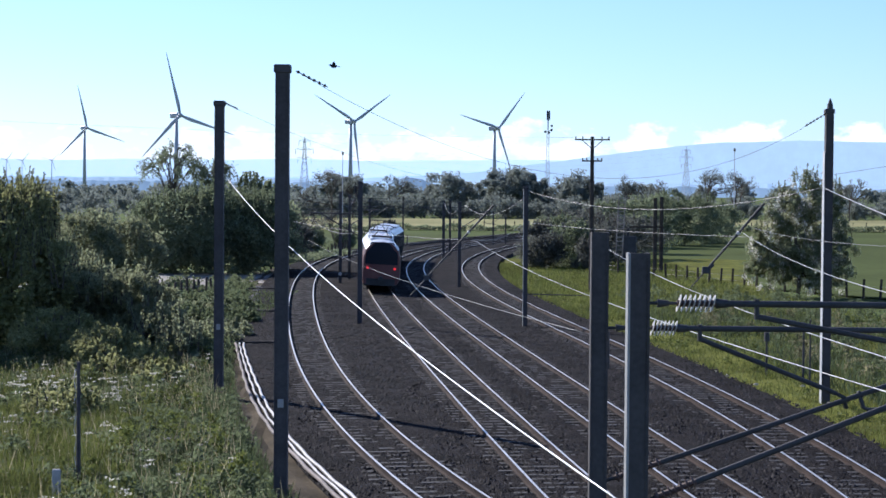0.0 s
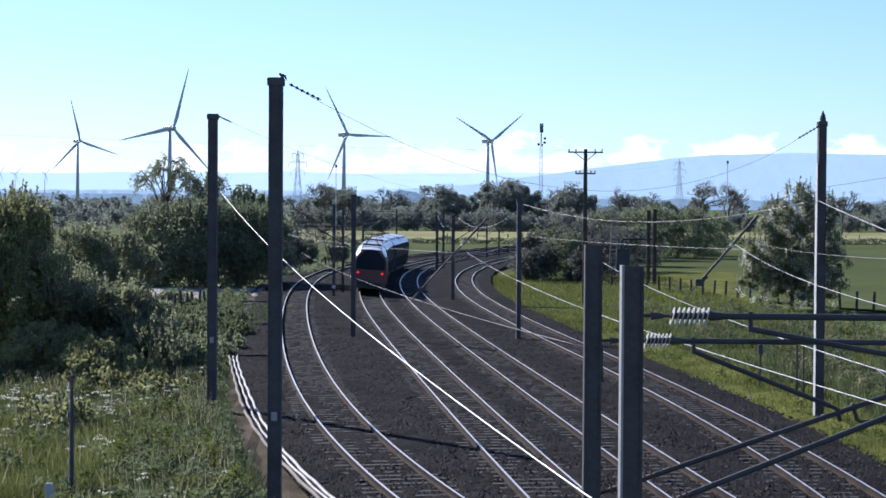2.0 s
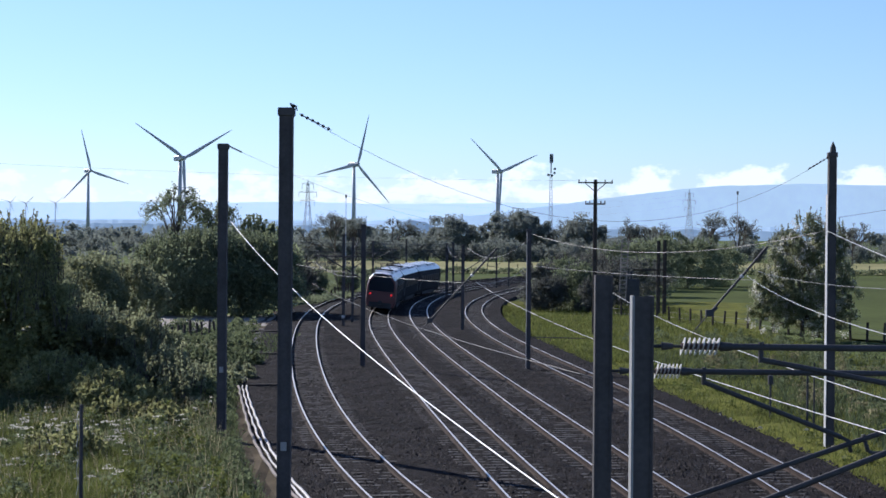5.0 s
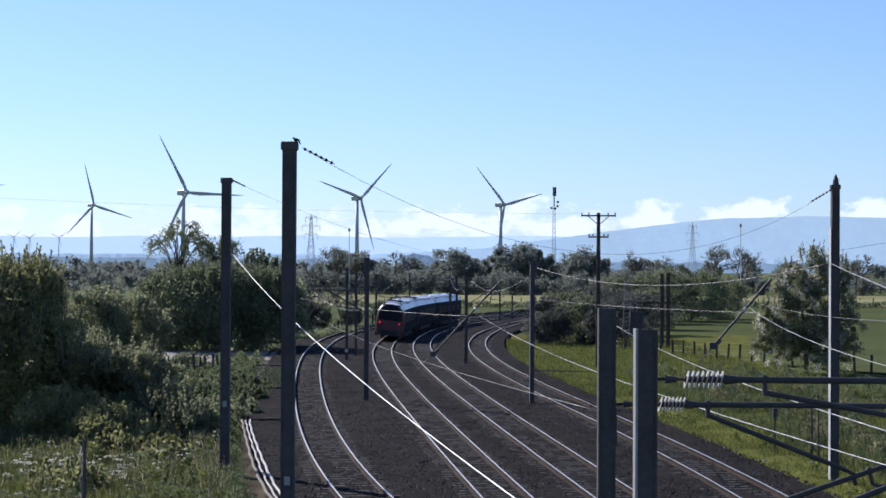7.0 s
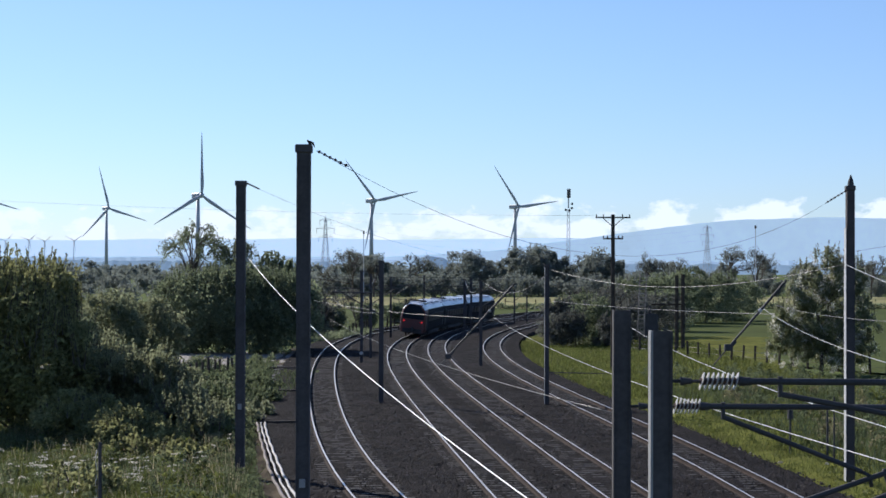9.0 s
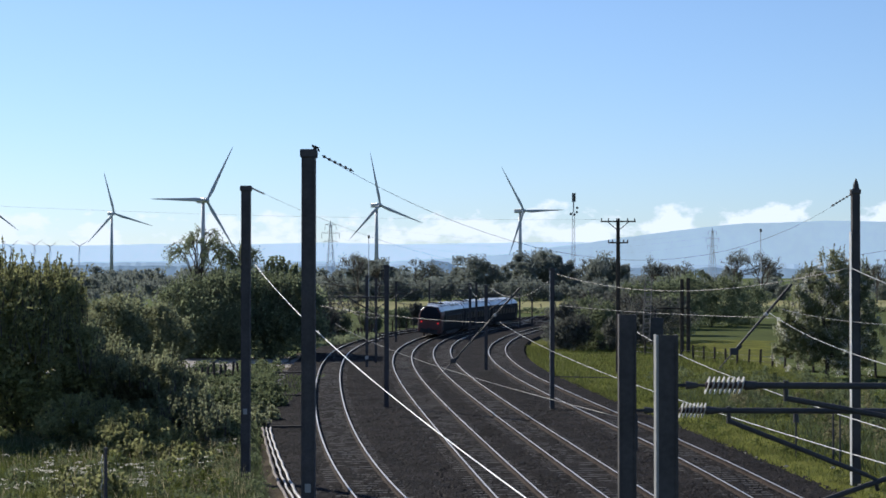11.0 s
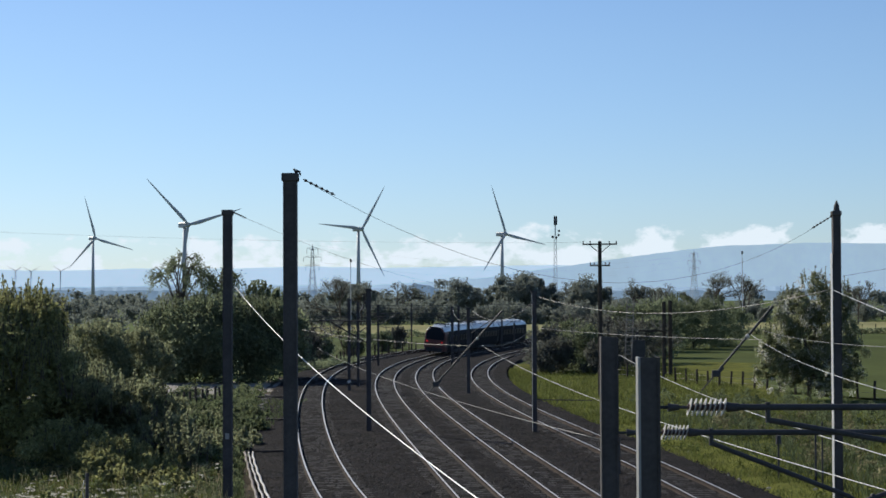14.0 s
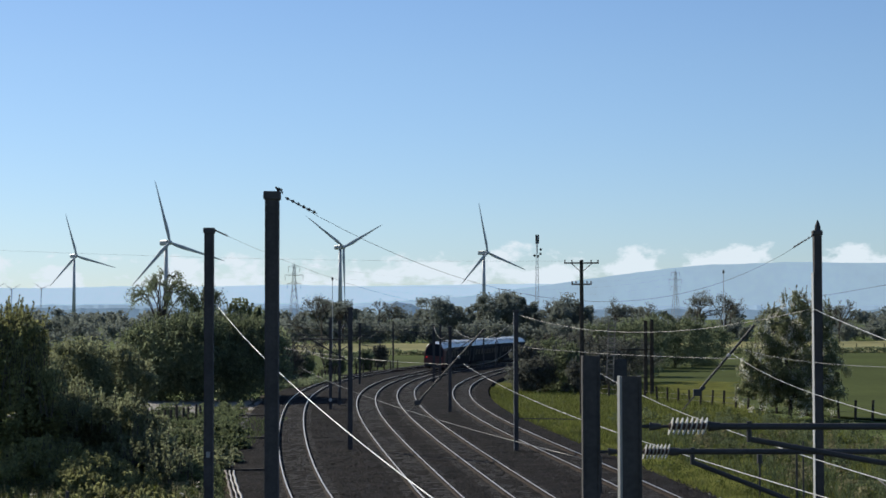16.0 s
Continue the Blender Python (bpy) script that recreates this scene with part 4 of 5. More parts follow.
def cantilever(y, x0, top_z, bracket_x, end_x, strut_end, diag0, diag1, ins, r, sheds):
    """A hinged cantilever of tubes on a mast: top tube, strut, inclined tube and insulators."""
    e = empty("cantilever_arm", "dark tubular cantilever with pale brown ribbed insulators on a short mast", "cantilever arm", "cantilever arms")
    bm = bmesh.new()
    rod(bm, (x0, y, top_z), (ins[0], y, top_z), r * 0.5, seg=8)
    rod(bm, (x0 + 0.10, y, top_z), (x0 + 0.22, y, top_z), r * 1.3, r * 0.8, 10)
    part("hinge", bm, M_TUBE, e)
    insulator("top_insulator", (ins[0], y, top_z), (ins[1], y, top_z), sheds, r * 2.8, M_INSUL, e, core=0.36, core_mat=M_INSULD)
    bm = bmesh.new()
    rod(bm, (ins[1], y, top_z), (end_x, y, top_z - 0.01), r, seg=12)
    rod(bm, (ins[1], y, top_z), (ins[1] + 0.12, y, top_z), r * 1.5, r * 1.2, 12)
    part("top_tube", bm, M_TUBE, e)
    bm = bmesh.new()
    rod(bm, (bracket_x, y, top_z + 0.05), (bracket_x, y, top_z - 0.16), r * 0.8, seg=8)
    rod(bm, (bracket_x, y, top_z - 0.13), strut_end, r * 0.85, seg=10)
    part("strut", bm, M_TUBE, e)
    d0, d1 = Vector(diag0), Vector(diag1)
    bm = bmesh.new()
    rod(bm, d0.lerp(d1, 0.15), d1, r * 0.95, seg=12)
    part("inclined_tube", bm, M_TUBE, e)
    insulator("foot_insulator", d0.lerp(d1, 0.03), d0.lerp(d1, 0.15), 7, r * 2.0, M_INSULD, e, core=0.5)
    bm = bmesh.new()
    rod(bm, d0, d0.lerp(d1, 0.05), r * 0.6, seg=8)
    part("foot_hinge", bm, M_TUBE, e)
    return e


cantilever(18.5, 2.10, 5.685, 3.22, 5.63, (5.63, 18.5, 5.12), (2.09, 18.5, 3.64), (5.63, 18.5, 5.06), (2.40, 2.80), 0.034, 8)
cantilever(22.5, 2.06, 5.13, 3.21, 6.85, (4.92, 22.5, 4.33), (2.02, 22.5, 3.20), (6.85, 22.5, 4.88), (2.60, 2.93), 0.036, 7)


def side_arm(x, y, z, reach):
    """A low bare rod that stands out from a mast, with a short drop at its middle."""
    e = empty("side_arm", "thin dark steel rod standing out from a mast", "side arm", "", "", pose(x, y, z))
    bm = bmesh.new()
    rod(bm, (0.1, 0, 0), (reach, 0, -0.05), 0.03, 0.022, 6)
    part("rod", bm, M_TUBE, e)
    bm = bmesh.new()
    rod(bm, (reach * 0.4, 0, -0.02), (reach * 0.38, 0, -0.22), 0.02, seg=5)
    part("drop_rod", bm, M_TUBE, e)


side_arm(4.30, 94.3, 1.5, 3.0)


def registration_loops():
    for y, pts in ((22.5, [(4.92, 4.33), (5.02, 4.28), (5.05, 4.14)]), (22.5, [(5.20, 4.36), (5.26, 4.16), (5.32, 4.13), (5.6, 4.14)])):
        ob = tube("registration_arm", [(x, y, z) for x, z in pts], 0.028, M_TUBE)
        tagged(ob, "bent dark registration arm under a cantilever", "registration arm", "registration arms")


registration_loops()


# ---- poles, pylons and masts in the distance ----
def bracket_arm(x, y, z, reach):
    """A small tubular bracket on a distant mast, towards its track."""
    e = empty("bracket_arm", "thin dark tubular bracket on a distant mast", "bracket arm", "bracket arms", "", pose(x, y, z))
    bm = bmesh.new()
    rod(bm, (0, 0, 0), (reach, 0, 0.05), 0.035, seg=6)
    part("top_tube", bm, M_TUBE, e)
    bm = bmesh.new()
    rod(bm, (0, 0, -1.2), (reach * 0.8, 0, 0.03), 0.03, seg=6)
    part("stay_tube", bm, M_TUBE, e)
    bm = bmesh.new()
    rod(bm, (reach * 0.8, 0, 0.03), (reach * 0.75, 0, -0.75), 0.02, seg=5)
    rod(bm, (reach * 0.75, 0, -0.75), (reach * 1.1, 0, -0.85), 0.02, seg=5)
    part("register_tube", bm, M_TUBE, e)


for _x, _y, _z, _r in ((-7.75, 136.5, 5.4, -2.6), (-7.4, 143, 5.3, 2.4), (-7.6, 187, 5.2, -2.8), (-7.6, 187, 5.2, 2.6), (-5.6, 252, 5.2, 2.8), (1.21, 132.2, 5.3, 2.4), (0.05, 189, 5.1, -2.3),
                       (0.75, 197, 5.1, 2.6), (6.6, 238, 4.0, 2.2), (-4.38, 95.4, 7.0, -0.35), (-4.38, 95.4, 5.6, -2.6)):
    bracket_arm(_x, _y, _z, _r)


def telegraph_pole(x, y, h):
    e = empty("telegraph_pole", "dark wooden pole with two crossarms and insulators", "telegraph pole", "", "", pose(x, y, -0.5))
    bm = bmesh.new()
    rod(bm, (0, 0, 0), (0, 0, h + 0.5), 0.19, 0.13, 10)
    part("pole", bm, M_WOOD, e)
    for z, w in ((h + 0.28, 1.25), (h - 1.25, 0.72)):
        bm = bmesh.new()
        box(bm, -w, w, -0.07, 0.07, z - 0.05, z + 0.05)
        arm = part("crossarm", bm, M_WOOD, e)
        for k in (-0.95, -0.55, 0.55, 0.95):
            bm = bmesh.new()
            rod(bm, (k * w, 0, z + 0.05), (k * w, 0, z + 0.22), 0.035, 0.05, 8)
            part("pin_insulator", bm, M_INSULD, arm)
    for s in (-1, 1):
        bm = bmesh.new()
        rod(bm, (s * 0.75, -0.1, h + 0.25), (0, -0.1, h - 0.4), 0.03, seg=6)
        part("brace", bm, M_TUBE, e)


telegraph_pole(10.67, 130, 10.85)
telegraph_pole(-34.9, 107, 10.8)


def twin_pole(x, y, h):
    e = empty("twin_pole", "pair of dark wooden poles joined by a crossbar", "pole", "", "", pose(x, y, -0.5))
    for dx, hh in ((-0.28, h), (0.28, h + 0.1)):
        bm = bmesh.new()
        rod(bm, (dx, 0, 0), (dx, 0, hh + 0.5), 0.19, 0.17, 10)
        part("pole", bm, M_WOOD, e)
    bm = bmesh.new()
    box(bm, -2.6, 0.5, -0.28, -0.18, h - 2.2, h - 2.05)
    part("crossbar", bm, M_WOOD, e)


twin_pole(19.4, 163, 6.4)


def signal_post(x, y, h):
    e = empty("signal_post", "signal post with a ladder and a dark back box", "signal", "", "", pose(x, y, -0.4))
    bm = bmesh.new()
    rod(bm, (0.35, 0, 0), (0.35, 0, h - 1.6), 0.09, seg=10)
    part("post", bm, M_TUBE, e)
    bm = bmesh.new()
    box(bm, 0.02, 0.85, -0.2, 0.1, h - 3.6, h - 2.1, bevel=0.05)
    part("back_box", bm, M_TUBE, e, "dark signal head seen from behind")
    lad = empty("ladder")
    lad.parent = e
    for s in (-0.2, 0.2):
        bm = bmesh.new()
        rod(bm, (s - 0.21, -0.3, 3.3), (s - 0.05, -0.3, h + 0.4), 0.035, seg=6)
        rod(bm, (s - 0.1, -0.3, h - 1.9), (0.35, 0, h - 1.9), 0.02, seg=5)
        part("stile", bm, M_PATH, lad)
    z = 3.5
    while z < h + 0.3:
        k = -0.35 + 0.3 * z / (h + 0.4)
        bm = bmesh.new()
        box(bm, k - 0.2, k + 0.2, -0.33, -0.27, z - 0.03, z + 0.03)
        part("rung", bm, M_PATH, lad)
        z += 0.26


signal_post(10.9, 110, 6.7)


def lattice(bm, w0, w1, z0, z1, n, r):
    c = [(-1, -1), (1, -1), (1, 1), (-1, 1)]
    def corner(i, z):
        w = w0 + (w1 - w0) * (z - z0) / (z1 - z0)
        return (c[i % 4][0] * w, c[i % 4][1] * w, z)
    for i in range(4):
        rod(bm, corner(i, z0), corner(i, z1), r, seg=4)
    for k in range(n):
        za, zb = z0 + (z1 - z0) * k / n, z0 + (z1 - z0) * (k + 1) / n
        for i in range(4):
            rod(bm, corner(i, za), corner(i + 1, zb), r * 0.6, seg=3)
            rod(bm, corner(i + 1, za), corner(i, zb), r * 0.6, seg=3)


def pylon(x, y, h, label):
    e = empty("pylon", label, "pylon", "pylons", "", pose(x, y, -0.5, 0, 0, 20))
    bm = bmesh.new()
    lattice(bm, 3.6, 1.3, 0, h * 0.62, 6, 0.16)
    lattice(bm, 1.3, 0.7, h * 0.62, h * 0.93, 6, 0.13)
    rod(bm, (0, 0, h * 0.9), (0, 0, h), 0.5, 0.1, 4)
    part("lattice_body", bm, M_GALV, e)
    for z, w in ((h * 0.66, 5.0), (h * 0.79, 6.6), (h * 0.92, 4.2)):
        bm = bmesh.new()
        for s in (-1, 1):
            rod(bm, (0, 0, z), (s * w, 0, z + 0.4), 0.16, 0.10, 4)
            rod(bm, (0, 0, z + 1.6), (s * w, 0, z + 0.4), 0.12, 0.08, 4)
            rod(bm, (s * w, 0, z + 0.4), (s * w, 0, z - 3.2), 0.14, 0.18, 5)
        part("crossarm", bm, M_GALV, e)


pylon(-100, 1300, 46.5, "grey steel lattice pylon in the haze")
pylon(228, 1700, 51.9, "grey steel lattice pylon before the hills")
for i, (za, zb) in enumerate(((31, 40), (37, 46), (43, 50))):
    wire("power_line", (-100 + 4, 1300, za + 2), (228 - 4, 1700, zb - 4), 12, 0.05, M_GALV, "thin grey power line between pylons")


def radio_mast(x, y, h):
    e = empty("radio_mast", "slim grey telecom mast with antennas at the top", "radio mast", "", "", pose(x, y, -0.5))
    bm = bmesh.new()
    lattice(bm, 0.75, 0.35, 0, h - 6, 14, 0.06)
    part("lattice_body", bm, M_GALV, e)
    bm = bmesh.new()
    rod(bm, (0, 0, h - 6), (0, 0, h), 0.22, seg=8)
    part("top_pole", bm, M_GALV, e)
    for k in range(3):
        a = 2.1 * k
        bm = bmesh.new()
        box(bm, -0.25, 0.25, -0.15, 0.15, h - 2.6, h + 0.4, bevel=0.05)
        p = part("panel_antenna", bm, M_TUBE, e)
        p.location = (0.45 * math.cos(a), 0.45 * math.sin(a), 0)
    for dx, dz in ((-0.9, -6.6), (1.1, -6.0), (0.3, -6.8), (1.2, -4.6)):
        bm = bmesh.new()
        rod(bm, (dx, -0.5, h + dz), (dx, -0.15, h + dz), 0.42, 0.36, 12)
        part("dish", bm, M_TUBE, e)


radio_mast(34.5, 600, 34.0)


def slim_pole(x, y, h, r, label, mat, name="slim_pole", head=True):
    e = empty(name, label, "pole", "", "", pose(x, y, -0.5))
    bm = bmesh.new()
    rod(bm, (0, 0, 0), (0, 0, h + 0.5), r, r * 0.7, 8)
    part("shaft", bm, mat, e)
    if head:
        bm = bmesh.new()
        rod(bm, (0, 0, h + 0.3), (0, 0, h + 0.3 + r * 7), r * 2.4, r * 2.0, 8)
        part("head", bm, M_TUBE, e)


slim_pole(-22.3, 400, 15.0, 0.10, "slim grey pole with a small head in the distance", M_GALV)
slim_pole(64.3, 400, 16.4, 0.10, "slim grey pole with a small head behind the hedge", M_GALV)
slim_pole(-8.55, 42.4, 2.75, 0.058, "thin bleached stake standing in the bank grass", M_MAST, "stake", False)
slim_pole(12.84, 71.4, 1.2, 0.05, "short dark marker post in the verge", M_TUBE, "marker_post")
slim_pole(13.6, 67.9, 2.0, 0.05, "dark marker post in the verge grass", M_TUBE, "marker_post", False)
slim_pole(13.85, 67.9, 2.1, 0.04, "dark marker post in the verge grass", M_TUBE, "marker_post", False)
slim_pole(6.61, 71.6, 1.3, 0.04, "thin dark post between the tracks", M_TUBE, "marker_post", False)
tube_st = tube("stake_cable", [(-8.62 + 0.02 * math.sin(k * 1.7), 42.33, -0.45 + 0.16 * k) for k in range(20)], 0.010, M_FEED)
tagged(tube_st, "pale cord tied up the stake", "cord")


# ---- fences ----
def fence(pts, gap, h, label, wires=(0.45, 0.85), seed=1):
    rng = random.Random(seed)
    e = empty("post_fence", label, "fence", "post fences")
    bm = bmesh.new()
    box(bm, -0.07, 0.07, -0.07, 0.07, -0.1, h, bevel=0.012)
    me = bpy.data.meshes.new("fence_post")
    bm.to_mesh(me)
    bm.free()
    me.materials.append(M_WOOD)
    for (xa, ya), (xb, yb) in zip(pts, pts[1:]):
        L = math.hypot(xb - xa, yb - ya)
        n = int(L / gap)
        for i in range(n):
            t = i / n
            ob = part("fence_post", me, None, e)
            ob.matrix_basis = pose(xa + (xb - xa) * t, ya + (yb - ya) * t, -0.45, rng.uniform(-4, 4), rng.uniform(-4, 4), rng.uniform(0, 40)) @ Matrix.Diagonal((1, 1, rng.uniform(0.88, 1.1), 1))
        for z in wires:
            tube("fence_wire", sagging((xa, ya, z - 0.4), (xb, yb, z - 0.4), 0.03, 6), 0.008, M_WIRE, e, 4)


fence([(14.5, 160), (18.7, 151.4), (24.1, 138.8), (30.3, 125.0), (37.5, 110), (46, 92)], 1.7, 1.45, "row of dark wooden fence posts before the pasture")
fence([(-17.5, 115), (-15.2, 125)], 1.1, 1.4, "leaning dark fence posts beside the farm track", seed=2)
fence([(2, 340), (60, 352), (190, 360)], 5.5, 1.8, "distant fence along the pale field", wires=(), seed=3)
fence([(-12, 190), (-11, 215), (-4, 243)], 3.2, 1.5, "fence posts outside the curve of the line", seed=4)


# ---- cable route beside the tracks ----
def cable_route():
    for off, r, zz, mat, lab in ((-2.48, 0.055, -0.12, M_RUSTPIPE, "dull brown cable duct beside the ballast"), (-2.30, 0.04, -0.12, M_PIPE, "pale plastic cable duct beside the ballast"),
                                 (-2.12, 0.05, -0.12, M_PIPE, "bright cable duct lying on the ballast edge")):
        pts = [on_track("A", s, off - 0.75 * max(0.0, s - 12) / 41 + 0.04 * math.sin(s * 0.21 + off * 3) + 0.02 * math.sin(s * 1.7 + off * 9), zz)[0] for s in np.arange(6, 54, 1.0)]
        tagged(tube("cable_duct", pts, r, mat), lab, "cable duct", "cable ducts")
    rt = empty("cable_trough", "line of old concrete trough lids beside the ballast", "cable trough", kind="structure")
    bm = bmesh.new()
    box(bm, -0.2, 0.2, -0.46, 0.46, -0.14, 0.0, bevel=0.015)
    me = bpy.data.meshes.new("trough_lid")
    bm.to_mesh(me)
    bm.free()
    me.materials.append(M_SLEEPER)
    for i, s in enumerate(np.arange(56, 104, 1.0)):
        p, th = on_track("A", s, -3.2 + 0.12 * math.sin(s * 0.9), -0.14)
        if i % 7 == 5:
            continue
        ob = part("trough_lid", me, None, rt)
        ob.matrix_basis = Matrix.Translation(p) @ pose(0, 0, 0, 2.5 * math.sin(s * 2.1), 3 * math.sin(s * 1.3), -math.degrees(th) + 5 * math.sin(s * 3.7))
    for s, off, ln in ((53.5, -2.6, 1.4), (75, -2.9, 1.8), (99, -3.0, 1.6)):
        p, th = on_track("A", s, off, -0.16)
        bm = bmesh.new()
        box(bm, -ln, ln, -0.13, 0.13, -0.08, 0.09, bevel=0.02)
        o = part("spare_sleeper", bm, M_WOOD)
        o.matrix_world = Matrix.Translation(p) @ pose(0, 0, 0, 0, 0, -math.degrees(th) + 4)
        tagged(o, "old dark timber sleeper lying at the ballast edge", "timber", "spare sleepers")


cable_route()


# ---- grass, weeds and stones ----
def blades(name, region, n, h, w, mat, label, seed, lean=0.35, z=-0.42):
    rng = np.random.default_rng(seed)
    p = region(rng, n)
    hh = h * rng.uniform(0.5, 1.3, (len(p), 1))
    a = rng.uniform(0, 2 * math.pi, len(p))
    u = np.c_[np.cos(a), np.sin(a), np.zeros(len(p))] * (w * rng.uniform(0.6, 1.4, (len(p), 1)))
    tip = np.c_[rng.normal(0, lean, (len(p), 2)), np.ones(len(p))] * hh
    base = np.c_[p, np.full(len(p), z)]
    mid = base + tip * 0.55
    q = np.stack([base - u * 0.5, base + u * 0.5, mid + tip * 0.05 + u * 0.4, base + tip], 1)
    ob = new(name, quads(name, q, mat))
    return tagged(ob, label, "grass", kind="stuff")


def beside(track, s0, s1, o0, o1, power=1.0, patch=0.0):
    def region(rng, n):
        s = s0 + (s1 - s0) * rng.random(n) ** power
        o = o0 + (o1 - o0) * rng.random(n)
        c = CENTRE[track]
        x, y, th = (np.interp(s, _S, c[:, i]) for i in range(3))
        p = np.c_[x + o * np.cos(th), y - o * np.sin(th)]
        if patch:
            keep = np.array([noise.noise(Vector((a * 0.45, b * 0.28, 7.0))) for a, b in p]) > rng.normal(-0.05, 0.18, len(p)) * patch
            p = p[keep]
        return p
    return region


blades("verge_grass", beside("D", 8, 80, 2.7, 16, 1.4), 50000, 0.30, 0.035, M_BLADE, "bright green uneven grass on the verge", 71)
blades("verge_grass", beside("D", 70, 150, 2.7, 20, 1.2), 40000, 0.38, 0.06, M_BLADE, "bright green grass inside the curve", 72)
blades("tall_verge_weeds", beside("D", 14, 75, 5.5, 16, 1.2, 1.0), 19000, 0.75, 0.05, M_BLADE2, "tall dull weeds in patches on the verge", 73)
blades("bank_grass", beside("A", 6, 66, -14, -3.3, 1.3), 58000, 0.40, 0.034, M_BLADE2, "tall mixed grass on the railway bank", 74)
blades("bank_grass", beside("A", 4, 44, -14, -7.0, 1.0, 1.0), 26000, 0.62, 0.035, M_BLADE, "patches of lush green grass on the bank", 75)
blades("bank_grass", lambda rng, n: np.c_[rng.uniform(-14.5, -8.6, n), rng.uniform(37, 56, n)], 30000, 0.6, 0.03, M_BLADE, "lush bright green grass below the willow", 79)
blades("bank_grass", beside("A", 60, 98, -9.5, -3.9, 1.0), 20000, 0.35, 0.06, M_BLADE2, "grass along the edge of the ballast", 76)
blades("field_grass", lambda rng, n: np.c_[rng.uniform(-34, -10, n), rng.uniform(60, 124, n)], 30000, 0.45, 0.08, M_BLADE2, "rank grass between the bushes", 77)


def cow_parsley(n, region, seed, name="cow_parsley"):
    """Umbels on thin stalks, each a disc of small florets."""
    rng = np.random.default_rng(seed)
    p = region(rng, n)
    stalk, flo = [], []
    for x, y in p:
        h = rng.uniform(0.55, 1.15)
        top = np.array([x + rng.normal(0, 0.08), y + rng.normal(0, 0.08), -0.42 + h])
        b = np.array([x, y, -0.42])
        u = np.array([0.008, 0.0, 0.0])
        stalk.append([b - u, b + u, top + u, top - u])
        for _ in range(rng.integers(2, 5)):
            c = top + np.append(rng.normal(0, 0.10, 2), rng.normal(0, 0.05))
            m = 7
            f = c + np.c_[rng.normal(0, 0.05, (m, 2)), rng.normal(0, 0.008, m)]
            flo.append(leaf_quads(rng, f, 0.05, long=1.0))
    e = empty(name, "drift of white cow parsley on the bank", "wild flowers", kind="stuff")
    tagged(part("stalks", quads("stalks", np.array(stalk), M_BLADE2), None, e), kind="stuff")
    tagged(part("umbels", quads("umbels", np.concatenate(flo), M_FLOWER), None, e), kind="stuff")


cow_parsley(95, beside("A", 10, 48, -12.5, -4.2, 1.0, 1.0), 81)
cow_parsley(60, lambda rng, n: np.c_[rng.uniform(-14.5, -9.5, n), rng.normal(58.5, 1.6, n)], 82)
blades("dry_grass", beside("A", 8, 60, -13.5, -3.9, 1.0, 1.0), 6500, 0.9, 0.02, M_STRAW, "tall dry grass stems on the bank", 78, lean=0.22)


def herbs(name, region, n, per, h, leaf, mat, label, seed):
    """Leafy weeds in many uneven mounds."""
    rng = np.random.default_rng(seed)
    out = []
    for x, y in region(rng, n):
        hh, w = h * rng.uniform(0.45, 1.35), rng.uniform(0.18, 0.5)
        t = rng.random((per, 1)) ** 0.7
        p = np.c_[rng.normal(0, 1, (per, 2)) * w * (1.05 - 0.75 * t), t * hh] + np.array([x, y, -0.42])
        out.append(leaf_quads(rng, p, leaf, up=0.6, long=2.0))
    tagged(new(name, quads(name, np.concatenate(out), mat)), label, "weeds", kind="stuff")


herbs("bank_weeds", beside("A", 6, 62, -13.5, -3.6, 1.1), 560, 100, 0.65, 0.06, M_HERB, "mixed dull green weeds on the bank", 101)
herbs("bank_weeds", beside("A", 8, 50, -12, -4.2, 1.0, 1.0), 230, 110, 0.8, 0.06, M_BLADE, "lush nettles in patches on the bank", 102)
herbs("bank_weeds", beside("A", 44, 108, -10, -3.7, 1.0), 480, 75, 0.75, 0.085, M_HERB, "weeds along the ballast edge", 103)
herbs("verge_weeds", beside("D", 12, 80, 3.4, 15, 1.0, 1.0), 700, 70, 0.55, 0.065, M_BLADE, "tufts of lush weeds on the verge", 104)
herbs("verge_rough", beside("D", 26, 95, 8.0, 21, 1.0, 1.0), 520, 100, 0.75, 0.07, M_HERB, "long olive grass and weeds before the fence", 107)
herbs("verge_scrub", beside("D", 20, 75, 7.0, 17, 1.0, 1.0), 170, 120, 0.85, 0.07, M_SCRUB, "brown dry scrub on the verge", 105)
herbs("ballast_weeds", beside("C", 20, 90, 1.8, 2.4, 1.0, 1.0), 26, 40, 0.2, 0.04, M_HERB, "small weeds between the tracks", 106)


def brambles():
    rng = np.random.default_rng(91)
    for i in range(26):
        s = rng.uniform(24, 74)
        off = rng.uniform(-8.5, -5.2) - (100 - s) * 0.015
        p, _ = on_track("A", s, off)
        w, h = rng.uniform(0.7, 1.5), rng.uniform(0.5, 1.3)
        plant("bramble", p.x, p.y, [(0, 0, h * 0.4, w, w, h * 0.5), (w * 0.5, 0.3, h * 0.3, w * 0.7, w * 0.8, h * 0.4)], 1450, 0.105,
              (M_LEAF_BUSH, M_HERB)[i % 2], "low tangled bramble on the railway bank", "bramble", 200 + i, r=0.03, shoots=26, shoot_h=0.45, clumps=36, group="brambles on the bank")


brambles()


